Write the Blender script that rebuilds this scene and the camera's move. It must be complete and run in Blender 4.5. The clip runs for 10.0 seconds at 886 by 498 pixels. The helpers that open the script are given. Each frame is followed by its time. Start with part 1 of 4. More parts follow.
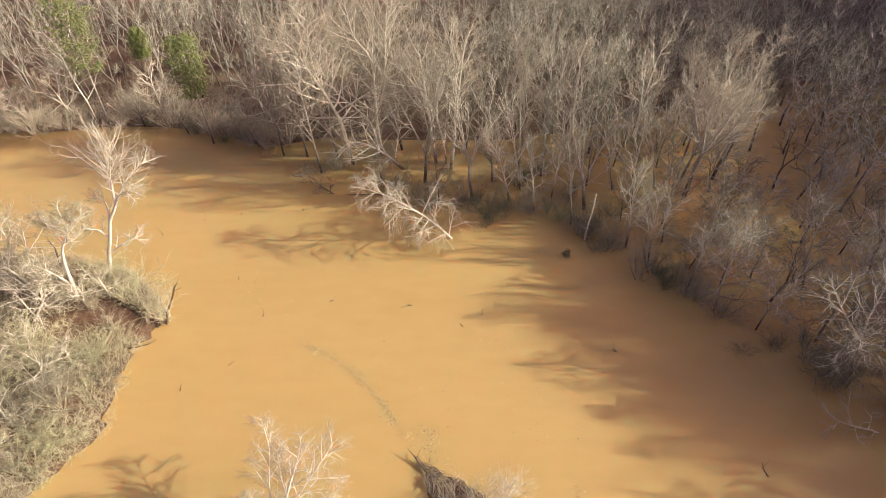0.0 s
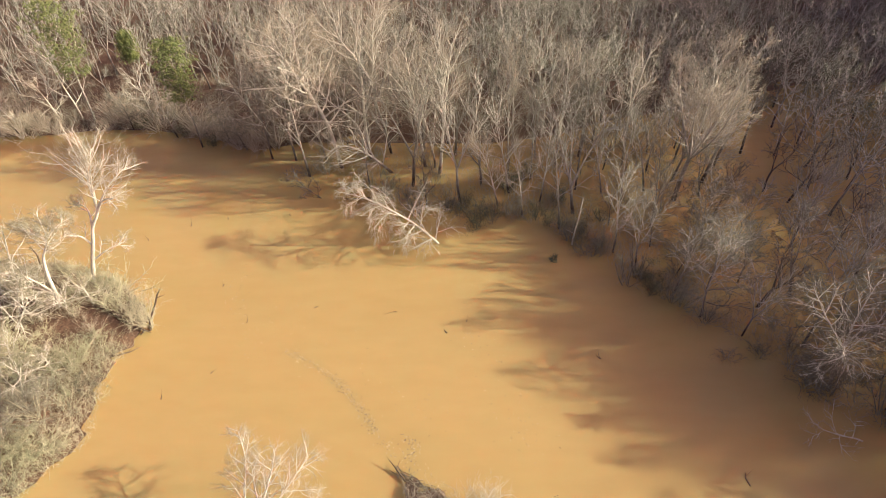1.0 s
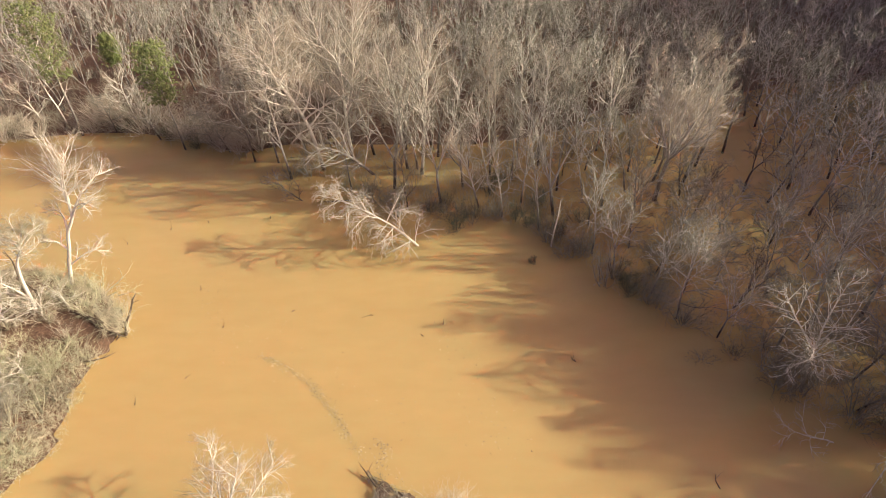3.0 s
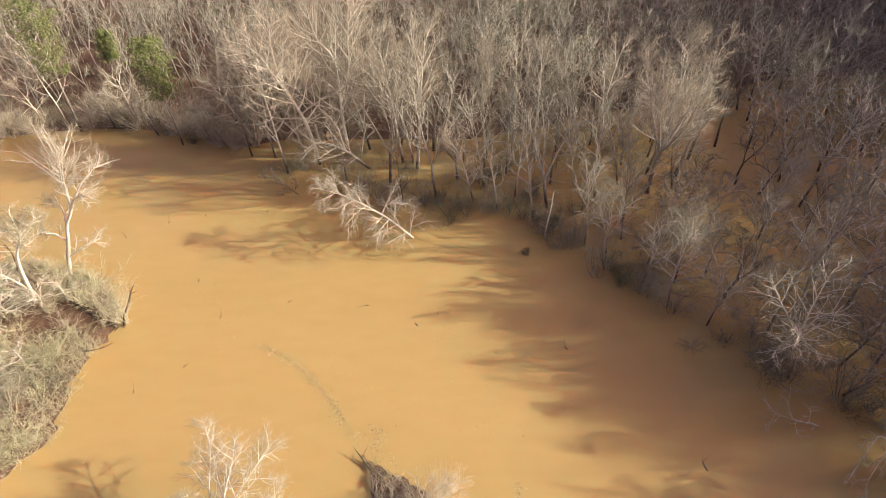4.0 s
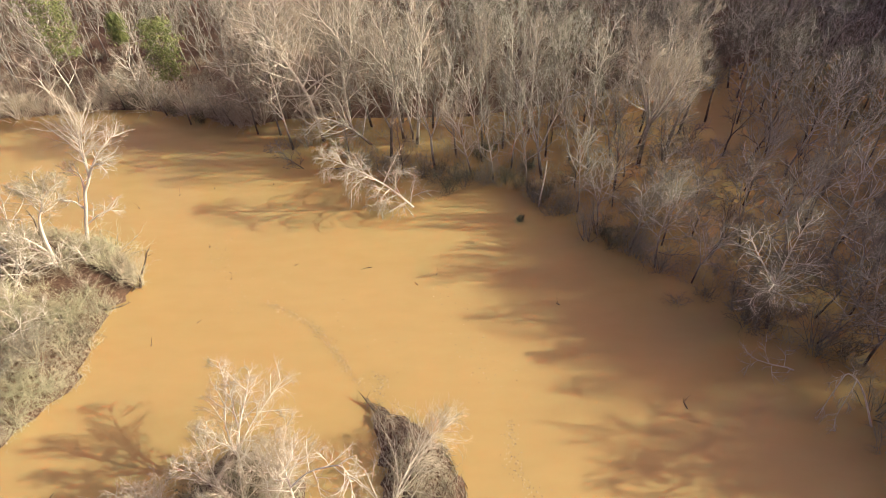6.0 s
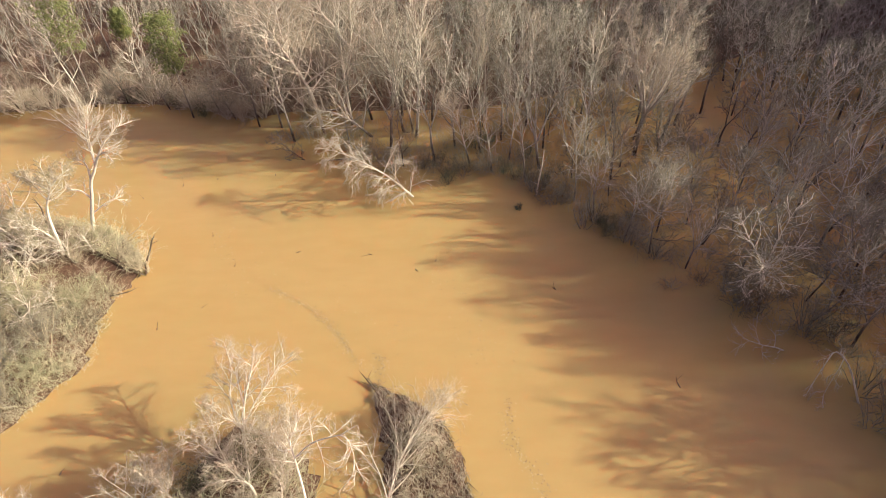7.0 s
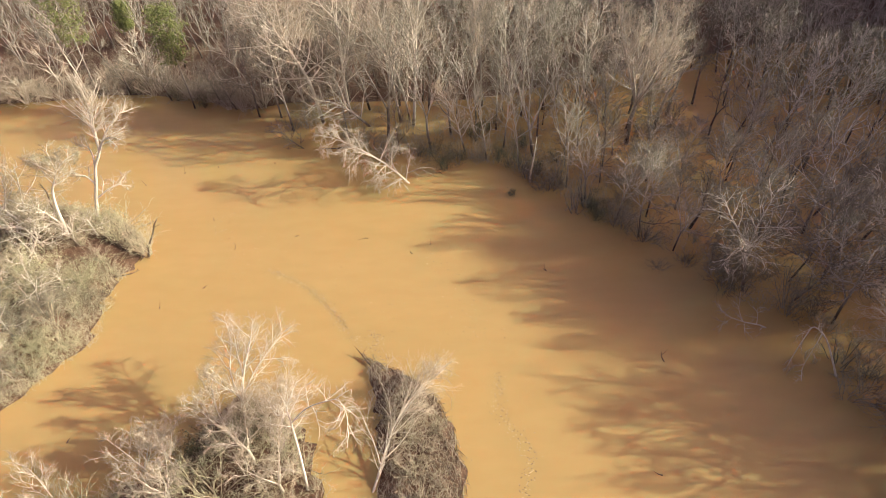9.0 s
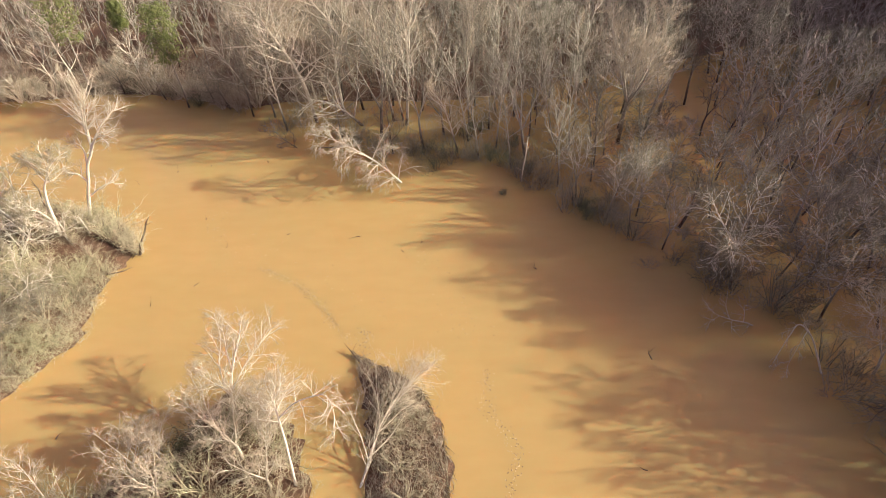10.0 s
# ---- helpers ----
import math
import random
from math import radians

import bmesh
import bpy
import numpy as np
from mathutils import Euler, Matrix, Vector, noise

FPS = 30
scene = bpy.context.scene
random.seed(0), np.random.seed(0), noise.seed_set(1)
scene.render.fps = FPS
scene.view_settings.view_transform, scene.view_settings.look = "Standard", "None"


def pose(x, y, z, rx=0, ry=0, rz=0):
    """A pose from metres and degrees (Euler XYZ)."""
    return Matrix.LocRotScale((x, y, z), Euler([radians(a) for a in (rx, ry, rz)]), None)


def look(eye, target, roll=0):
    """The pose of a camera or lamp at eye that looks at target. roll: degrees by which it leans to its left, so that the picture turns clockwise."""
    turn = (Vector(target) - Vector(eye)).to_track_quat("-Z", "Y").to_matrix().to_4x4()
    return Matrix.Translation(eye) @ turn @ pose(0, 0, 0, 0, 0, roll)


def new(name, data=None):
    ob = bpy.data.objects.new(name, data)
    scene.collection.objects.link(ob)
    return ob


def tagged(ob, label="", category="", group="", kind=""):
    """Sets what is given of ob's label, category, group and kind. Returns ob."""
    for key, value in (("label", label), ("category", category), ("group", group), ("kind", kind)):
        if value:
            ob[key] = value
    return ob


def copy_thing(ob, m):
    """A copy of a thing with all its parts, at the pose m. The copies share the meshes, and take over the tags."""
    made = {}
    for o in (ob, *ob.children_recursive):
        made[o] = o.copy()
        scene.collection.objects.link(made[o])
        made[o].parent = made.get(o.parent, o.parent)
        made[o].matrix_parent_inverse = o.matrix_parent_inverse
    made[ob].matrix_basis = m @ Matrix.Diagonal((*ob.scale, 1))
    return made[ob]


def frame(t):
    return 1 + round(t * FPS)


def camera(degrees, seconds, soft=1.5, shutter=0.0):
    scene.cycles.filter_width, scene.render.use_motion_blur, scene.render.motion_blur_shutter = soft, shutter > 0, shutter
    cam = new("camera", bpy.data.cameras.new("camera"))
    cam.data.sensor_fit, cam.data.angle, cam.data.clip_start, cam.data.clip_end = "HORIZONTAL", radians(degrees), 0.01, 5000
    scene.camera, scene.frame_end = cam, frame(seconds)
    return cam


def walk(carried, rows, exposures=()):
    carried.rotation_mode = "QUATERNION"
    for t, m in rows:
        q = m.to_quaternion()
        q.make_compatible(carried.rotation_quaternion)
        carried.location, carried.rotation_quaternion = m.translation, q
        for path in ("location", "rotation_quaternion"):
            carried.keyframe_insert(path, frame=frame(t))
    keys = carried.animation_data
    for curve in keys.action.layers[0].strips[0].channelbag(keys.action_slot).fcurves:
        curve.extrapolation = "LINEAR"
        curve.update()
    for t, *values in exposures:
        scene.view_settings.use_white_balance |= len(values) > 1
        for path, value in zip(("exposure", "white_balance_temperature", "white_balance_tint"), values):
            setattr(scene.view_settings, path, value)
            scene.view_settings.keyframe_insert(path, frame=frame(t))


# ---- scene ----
cam = camera(77.0, 10.0, soft=0.7)
PATH = [
    (0, (1.067, 1.288, 56.569), (1.014, 2.859, 55.332), -1.7),
    (0.5, (2.242, 1.821, 56.747), (2.19, 3.392, 55.511), -1.7),
    (1, (3.356, 2.373, 56.986), (3.301, 3.941, 55.746), -1.9),
    (1.5, (4.428, 2.849, 57.225), (4.372, 4.414, 55.982), -2.0),
    (2, (5.35, 3.125, 57.401), (5.295, 4.689, 56.155), -2.1),
    (2.5, (6.036, 3.123, 57.454), (5.984, 4.687, 56.209), -2.1),
    (3.8, (7.088, 1.691, 57.182), (7.042, 3.254, 55.936), -2.2),
    (4, (7.203, 1.243, 57.163), (7.158, 2.805, 55.915), -2.2),
    (4.5, (7.352, -0.228, 56.964), (7.306, 1.331, 55.712), -2.4),
    (5, (7.502, -1.904, 56.68), (7.453, -0.348, 55.425), -2.5),
    (5.5, (7.659, -3.554, 56.385), (7.607, -2.0, 55.127), -2.6),
    (6, (7.773, -5.106, 56.15), (7.719, -3.554, 54.889), -2.7),
    (7.5, (8.015, -8.72, 55.629), (7.96, -7.171, 54.366), -2.9),
    (8, (8.189, -9.608, 55.548), (8.132, -8.06, 54.282), -3.0),
    (8.5, (8.498, -10.361, 55.469), (8.439, -8.815, 54.202), -2.9),
    (9, (9.011, -11.009, 55.384), (8.952, -9.462, 54.117), -2.9),
    (9.5, (9.553, -11.41, 55.285), (9.497, -9.862, 54.02), -2.8),
    (10, (10.087, -11.643, 55.241), (10.036, -10.093, 53.978), -2.6),
]
walk(cam, [(t, look(eye, target, roll)) for t, eye, target, roll in PATH])

# ---------------------------------------------------------------- light
SUN_EL, SUN_AZ = 25.0, 91.5          # degrees; azimuth clockwise from +y
world = bpy.data.worlds.new("world")
scene.world = world
world.use_nodes = True
sky = world.node_tree.nodes.new("ShaderNodeTexSky")
sky.sky_type = "NISHITA"
sky.sun_disc = False
sky.sun_elevation, sky.sun_rotation = radians(SUN_EL), radians(SUN_AZ)
sky.air_density, sky.dust_density, sky.ozone_density = 1.0, 5.0, 0.5
world.node_tree.nodes["Background"].inputs["Strength"].default_value = 0.15
haze = world.node_tree.nodes.new("ShaderNodeMix")
haze.data_type, haze.blend_type = "RGBA", "MULTIPLY"
haze.inputs[0].default_value, haze.inputs[7].default_value = 1.0, (1.0, 0.675, 0.72, 1)
world.node_tree.links.new(sky.outputs[0], haze.inputs[6])
world.node_tree.links.new(haze.outputs[2], world.node_tree.nodes["Background"].inputs["Color"])
sun_data = bpy.data.lights.new("sun", "SUN")
sun_data.energy, sun_data.angle, sun_data.color = 5.0, radians(0.65), (1.0, 1.0, 0.77)
sun = new("sun", sun_data)
el, az = radians(SUN_EL), radians(SUN_AZ)
SUN_DIR = Vector((math.sin(az) * math.cos(el), math.cos(az) * math.cos(el), math.sin(el)))
sun.matrix_world = look(SUN_DIR * 300, (0, 0, 0))
scene.view_settings.exposure = 0.72


# ---------------------------------------------------------------- materials
def nodes_of(name):
    m = bpy.data.materials.new(name)
    m.use_nodes = True
    t = m.node_tree
    return m, t, t.nodes["Principled BSDF"]


def add(t, kind, **values):
    n = t.nodes.new(kind)
    for key, value in values.items():
        n.inputs[key.replace("_", " ")].default_value = value
    return n


def ramp(t, source, stops):
    r = t.nodes.new("ShaderNodeValToRGB")
    while len(r.color_ramp.elements) < len(stops):
        r.color_ramp.elements.new(0.5)
    for e, (p, c) in zip(r.color_ramp.elements, stops):
        e.position, e.color = p, (*c, 1)
    t.links.new(source, r.inputs[0])
    return r.outputs[0]


def mix(t, a, b, factor, blend="MIX"):
    n = t.nodes.new("ShaderNodeMix")
    n.data_type, n.blend_type = "RGBA", blend
    for socket, value in ((n.inputs[6], a), (n.inputs[7], b), (n.inputs[0], factor)):
        if isinstance(value, bpy.types.NodeSocket):
            t.links.new(value, socket)
        else:
            socket.default_value = (*value, 1) if isinstance(value, tuple) else value
    return n.outputs[2]


def noise_of(t, scale, detail=3.0, stretch=None, space="Object"):
    c = t.nodes.new("ShaderNodeTexCoord")
    n = add(t, "ShaderNodeTexNoise", Scale=scale, Detail=detail)
    if space == "World":
        g = t.nodes.new("ShaderNodeNewGeometry")
        source = g.outputs["Position"]
    else:
        source = c.outputs[space]
    if stretch:
        mp = t.nodes.new("ShaderNodeMapping")
        mp.inputs["Scale"].default_value = stretch
        t.links.new(source, mp.inputs[0])
        source = mp.outputs[0]
    t.links.new(source, n.inputs["Vector"])
    return n.outputs["Fac"]


def relief(t, b, height, strength, distance):
    n = add(t, "ShaderNodeBump", Strength=strength, Distance=distance)
    t.links.new(height, n.inputs["Height"])
    t.links.new(n.outputs[0], b.inputs["Normal"])


def bark(name, dark, light, spread=0.35, foot=None, foot_at=(2.0, 6.0)):
    """Bark with streaks along the stem, a tone of its own for each tree and, if given, a darker colour towards the
    foot.
    """
    m, t, b = nodes_of(name)
    grain = noise_of(t, 2.2, 5, (3, 3, 0.7))
    col = ramp(t, grain, [(0.3, dark), (0.62, light)])
    info = t.nodes.new("ShaderNodeObjectInfo")
    tone = ramp(t, info.outputs["Random"], [(0, (1 - spread,) * 3), (1, (1.0, 1.0, 1.0))])
    col = mix(t, col, tone, 1.0, "MULTIPLY")
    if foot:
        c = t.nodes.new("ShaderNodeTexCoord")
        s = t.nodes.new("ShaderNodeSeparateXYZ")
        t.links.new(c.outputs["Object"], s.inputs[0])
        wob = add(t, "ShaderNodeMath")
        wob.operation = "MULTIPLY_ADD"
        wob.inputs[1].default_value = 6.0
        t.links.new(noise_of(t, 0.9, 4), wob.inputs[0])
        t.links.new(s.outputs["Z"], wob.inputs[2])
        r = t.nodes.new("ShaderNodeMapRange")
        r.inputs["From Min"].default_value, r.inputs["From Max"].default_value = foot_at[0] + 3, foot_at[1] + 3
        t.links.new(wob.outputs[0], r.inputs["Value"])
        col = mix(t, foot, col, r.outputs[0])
    t.links.new(col, b.inputs["Base Color"])
    b.inputs["Roughness"].default_value = 0.9
    b.inputs["Specular IOR Level"].default_value = 0.2
    relief(t, b, noise_of(t, 9, 4, (1, 1, 0.3)), 0.5, 0.03)
    return m


PALE = bark("sycamore_bark", (0.56, 0.50, 0.41), (0.84, 0.80, 0.71), 0.15, (0.16, 0.12, 0.09), (1.0, 5.0))
PALE_TWIG = bark("sycamore_twigs", (0.36, 0.30, 0.22), (0.58, 0.50, 0.39), 0.25)
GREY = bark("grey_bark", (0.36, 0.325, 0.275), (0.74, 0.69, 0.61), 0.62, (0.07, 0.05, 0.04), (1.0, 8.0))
GREY_TWIG = bark("grey_twigs", (0.18, 0.162, 0.12), (0.42, 0.39, 0.305), 0.65)
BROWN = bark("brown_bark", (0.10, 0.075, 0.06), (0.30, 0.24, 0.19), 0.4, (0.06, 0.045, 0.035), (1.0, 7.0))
DARK_TWIG = bark("dark_twigs", (0.098, 0.094, 0.068), (0.245, 0.236, 0.177), 0.5)
BROWN_TWIG = bark("brown_twigs", (0.17, 0.138, 0.105), (0.35, 0.30, 0.235), 0.35)
BRUSH = bark("brush_twigs", (0.30, 0.262, 0.175), (0.57, 0.51, 0.375), 0.35)
RAFTWOOD = bark("raft_sticks", (0.24, 0.195, 0.155), (0.52, 0.44, 0.35), 0.2)
DEADWOOD = bark("dead_wood", (0.06, 0.042, 0.03), (0.17, 0.125, 0.09), 0.3)
BRUSH_GREEN = bark("greenish_twigs", (0.33, 0.32, 0.19), (0.58, 0.56, 0.37), 0.3)
WHITE = bark("white_bark", (0.58, 0.52, 0.43), (0.80, 0.76, 0.68), 0.12)
BLEACHED = bark("bleached_wood", (0.42, 0.36, 0.29), (0.72, 0.66, 0.56), 0.15)


def leaf_material(name, dark, light):
    m, t, b = nodes_of(name)
    g = t.nodes.new("ShaderNodeNewGeometry")
    col = ramp(t, g.outputs["Random Per Island"], [(0.0, dark), (1.0, light)])
    col = mix(t, col, ramp(t, noise_of(t, 0.6, 3), [(0.3, (0.6, 0.6, 0.6)), (0.7, (1.0, 1.0, 1.0))]), 1.0, "MULTIPLY")
    t.links.new(col, b.inputs["Base Color"])
    b.inputs["Roughness"].default_value = 0.6
    return m


NEEDLES = leaf_material("pine_needles", (0.12, 0.15, 0.045), (0.30, 0.34, 0.11))
EVERGREEN = leaf_material("evergreen_leaves", (0.075, 0.082, 0.035), (0.17, 0.175, 0.085))
LITTER = leaf_material("floating_litter", (0.13, 0.085, 0.04), (0.66, 0.50, 0.27))

# flood water: opaque with silt, a thin gloss and slow swirls
WATER, wt, wb = nodes_of("muddy_water")
swirl = noise_of(wt, 0.035, 4, (0.35, 1.0, 1.0), "World")
fine = noise_of(wt, 0.5, 3, (0.4, 1.0, 1.0), "World")
wcol = ramp(wt, swirl, [(0.3, (0.374, 0.260, 0.108)), (0.7, (0.404, 0.283, 0.123))])
wcol = mix(wt, wcol, ramp(wt, fine, [(0.3, (0.95, 0.94, 0.93)), (0.7, (1.0, 1.0, 1.0))]), 1.0, "MULTIPLY")
wt.links.new(wcol, wb.inputs["Base Color"])
wb.inputs["Subsurface Weight"].default_value = 0.75
wb.inputs["Subsurface Radius"].default_value = (1.0, 0.3, 0.2)
wb.inputs["Subsurface Scale"].default_value = 0.45
wb.subsurface_method = "BURLEY"
wb.inputs["Roughness"].default_value = 0.12
wb.inputs["IOR"].default_value = 1.33
wb.inputs["Specular IOR Level"].default_value = 0.3
relief(wt, wb, noise_of(wt, 1.6, 3, (0.5, 1.0, 1.0), "World"), 0.12, 0.05)

# leaf litter and mud
GROUND, gt, gb = nodes_of("leaf_litter")
gcol = ramp(gt, noise_of(gt, 3.5, 6, None, "World"), [(0.3, (0.07, 0.037, 0.022)), (0.55, (0.16, 0.09, 0.055)), (0.75, (0.27, 0.17, 0.11))])
gcol = mix(gt, gcol, ramp(gt, noise_of(gt, 0.09, 4, None, "World"), [(0.35, (0.6, 0.6, 0.6)), (0.65, (1.0, 1.0, 1.0))]), 1.0, "MULTIPLY")
gt.links.new(gcol, gb.inputs["Base Color"])
gb.inputs["Roughness"].default_value = 0.95
relief(gt, gb, noise_of(gt, 6, 5, None, "World"), 0.7, 0.15)


# ---------------------------------------------------------------- ground and water
def inside(poly, x, y):
    """Signed distance to a closed outline, positive inside, for arrays x, y."""
    d = np.full(x.shape, 1e9)
    odd = np.zeros(x.shape, bool)
    for (ax, ay), (bx, by) in zip(poly, poly[1:] + poly[:1]):
        ex, ey = bx - ax, by - ay
        k = np.clip(((x - ax) * ex + (y - ay) * ey) / (ex * ex + ey * ey), 0, 1)
        d = np.minimum(d, np.hypot(x - ax - k * ex, y - ay - k * ey))
        cross = ((ay > y) != (by > y)) & (x < ax + (y - ay) * ex / (ey if ey else 1e-9))
        odd ^= cross
    return np.where(odd, d, -d)


WEST_BANK = [(-46, 29), (-44, 34), (-41, 39), (-43, 47), (-43, 52), (-41, 56), (-43, 61), (-48, 66), (-62, 71), (-85, 74),
             (-140, 78), (-320, 90), (-320, -60), (-80, -60), (-62, 5), (-52, 21)]
NEAR_BANK = [(-36, 12), (-29, 17), (-22, 21), (-19.8, 27), (-17.5, 30), (-14.5, 28), (-9, 24.5), (-5.5, 17), (-5, 5), (-8, -20), (-10, -70), (-60, -70), (-42, -10)]
RAFT = [(-3.9, 35.4), (0.2, 33.2), (3.0, 31.5), (5.8, 28.9), (7.7, 24.4), (9.0, 19), (8.6, 12), (6, 4), (2, 4), (0.4, 12),
        (-0.1, 21.5), (-1.3, 27.4), (-2.6, 32.6)]
NORTH_SHORE = [(-400, 95), (-130, 114), (-105, 118), (-92, 118.5), (-80, 121), (-66, 120), (-51, 115.5), (-44, 111), (-38, 110), (-30, 113), (-12, 112),
               (10, 111), (24, 114), (40, 122), (62, 128), (90, 140), (150, 140), (400, 120)]


RIDGE_Y, RIDGE_Z = [-400, -40, 10, 22, 30, 38, 50, 62, 75, 130, 400], [40, 47, 54, 58, 62, 66.5, 67.5, 69, 69.5, 74, 76]      # the wooded ridge to the east


def height_at(x, y):
    h = np.full(x.shape, -1.3)
    roll = 0.5 * np.sin(x * 0.21 + y * 0.13) + 0.4 * np.sin(x * 0.37 - y * 0.29 + 1.0)
    for poly, slope, top in ((WEST_BANK, 0.28, 1.6), (NEAR_BANK, 0.28, 1.5), (RAFT, 0.35, 0.7)):
        d = inside(poly, x, y) + 0.5 * np.sin(x * 1.7 + y * 0.9) + 0.4 * np.sin(y * 2.3 - x * 0.7)
        h = np.maximum(h, np.clip(d * slope, -1.3, top + 0.25 * roll))
    ys = np.interp(x, [p[0] for p in NORTH_SHORE], [p[1] for p in NORTH_SHORE])
    d = y - ys
    h = np.maximum(h, np.clip(d * 0.07, -1.3, 1.4) + np.clip((d - 25) * 0.10, 0, 14) + 0.3 * roll * (d > 2))
    crest = np.interp(y, RIDGE_Y, RIDGE_Z) + 0.9 * np.sin(y * 0.31) + 0.8 * np.sin(y * 0.83 + 1.0)
    h = np.maximum(h, np.clip((x - 132) * 1.0, -1.3, crest))
    h = np.maximum(h, np.clip((-170 - y) * 0.2, -1.3, 12))
    return h


def ground_at(x, y):
    return float(height_at(np.array([float(x)]), np.array([float(y)]))[0])


def axis(lo, hi, step, far):
    a = list(np.arange(lo, hi + 0.1, step))
    s = step
    while a[-1] < far:
        s *= 1.35
        a.append(a[-1] + s)
        a.insert(0, a[0] - s)
    return np.array(a)


def mesh_from(name, verts, faces, material, smooth=True):
    me = bpy.data.meshes.new(name)
    me.from_pydata(verts, [], faces)
    me.materials.append(material)
    if smooth:
        me.polygons.foreach_set("use_smooth", [True] * len(me.polygons))
    me.update()
    return me


def sheet(name, gx, gy, height, material):
    X, Y = np.meshgrid(gx, gy)
    Z = height(X, Y)
    n, m = len(gx), len(gy)
    faces = [(j * n + i, j * n + i + 1, (j + 1) * n + i + 1, (j + 1) * n + i) for j in range(m - 1) for i in range(n - 1)]
    return new(name, mesh_from(name, np.stack([X, Y, Z], -1).reshape(-1, 3).tolist(), faces, material))


ground = sheet("ground", axis(-110, 160, 1.8, 2600), axis(-40, 200, 1.8, 2600), height_at, GROUND)
tagged(ground, "brown leaf-littered river banks and muddy bed under the flood", "ground", kind="structure")
water = sheet("water", axis(-100, 100, 20, 2600), axis(-100, 100, 20, 2600), lambda x, y: x * 0, WATER)
tagged(water, "opaque tan muddy flood water of a swollen river", "water", kind="structure")


# ---------------------------------------------------------------- tree maker
class Wood:
    """Collects stems as tubes: verts and faces of one mesh."""

    def __init__(self):
        self.v, self.f, self.limbs = [], [], []

    def tube(self, pts, radii, sides, tip=True):
        base = len(self.v)
        n = len(pts)
        prev = None
        for i in range(n):
            d = (pts[min(i + 1, n - 1)] - pts[max(i - 1, 0)])
            if d.length < 1e-6:
                d = Vector((0, 0, 1))
            d.normalize()
            if prev is None:
                prev = d.orthogonal().normalized()
            a = (prev - d * prev.dot(d))
            a = a.normalized() if a.length > 1e-5 else d.orthogonal().normalized()
            prev = a
            b = d.cross(a)
            if i == n - 1 and tip:
                self.v.append(tuple(pts[i]))
            else:
                for k in range(sides):
                    w = 2 * math.pi * k / sides
                    self.v.append(tuple(pts[i] + (a * math.cos(w) + b * math.sin(w)) * radii[i]))
        rings = n - 1 if tip else n
        for i in range(rings - 1):
            for k in range(sides):
                p, q = base + i * sides + k, base + i * sides + (k + 1) % sides
                self.f.append((p, q, q + sides, p + sides))
        if tip:
            top = base + (n - 1) * sides
            for k in range(sides):
                p, q = base + (n - 2) * sides + k, base + (n - 2) * sides + (k + 1) % sides
                self.f.append((p, q, top))

    def mesh(self, name, material):
        return mesh_from(name, self.v, self.f, material)


def stem(rng, start, way, length, r0, r1, n, wobble, rise, flop=0.0):
    """A wandering line of points with tapering radii; rise bends it up, flop lets its end hang."""
    pts, rad = [start.copy()], [r0]
    d = way.normalized()
    for i in range(n):
        k = (i + 1) / n
        d = d + Vector((rng.gauss(0, wobble), rng.gauss(0, wobble), rng.gauss(0, wobble * 0.6) + rise - flop * k)) * (1.0 / math.sqrt(n))
        d.normalize()
        pts.append(pts[-1] + d * (length / n))
        rad.append(r0 + (r1 - r0) * k)
    return pts, rad


def along(pts, rad, k):
    s = k * (len(pts) - 1)
    i = min(int(s), len(pts) - 2)
    f = s - i
    return pts[i].lerp(pts[i + 1], f), (pts[i + 1] - pts[i]).normalized(), rad[i] + (rad[i + 1] - rad[i]) * f


def side_way(rng, d, angle, turn):
    a = d.orthogonal().normalized()
    a = Matrix.Rotation(turn, 3, d) @ a
    return (d * math.cos(angle) + a * math.sin(angle)).normalized()


def bent(pts, n=3):
    """A smooth line through a few places."""
    if len(pts) < 3:
        return pts
    ext = [pts[0] * 2 - pts[1]] + pts + [pts[-1] * 2 - pts[-2]]
    out = []
    for a, b, c, d in zip(ext, ext[1:], ext[2:], ext[3:]):
        for k in range(n):
            u = k / n
            out.append(0.5 * (b * 2 + (c - a) * u + (a * 2 - b * 5 + c * 4 - d) * u * u + (b * 3 - a - c * 3 + d) * u ** 3))
    return out + [pts[-1]]


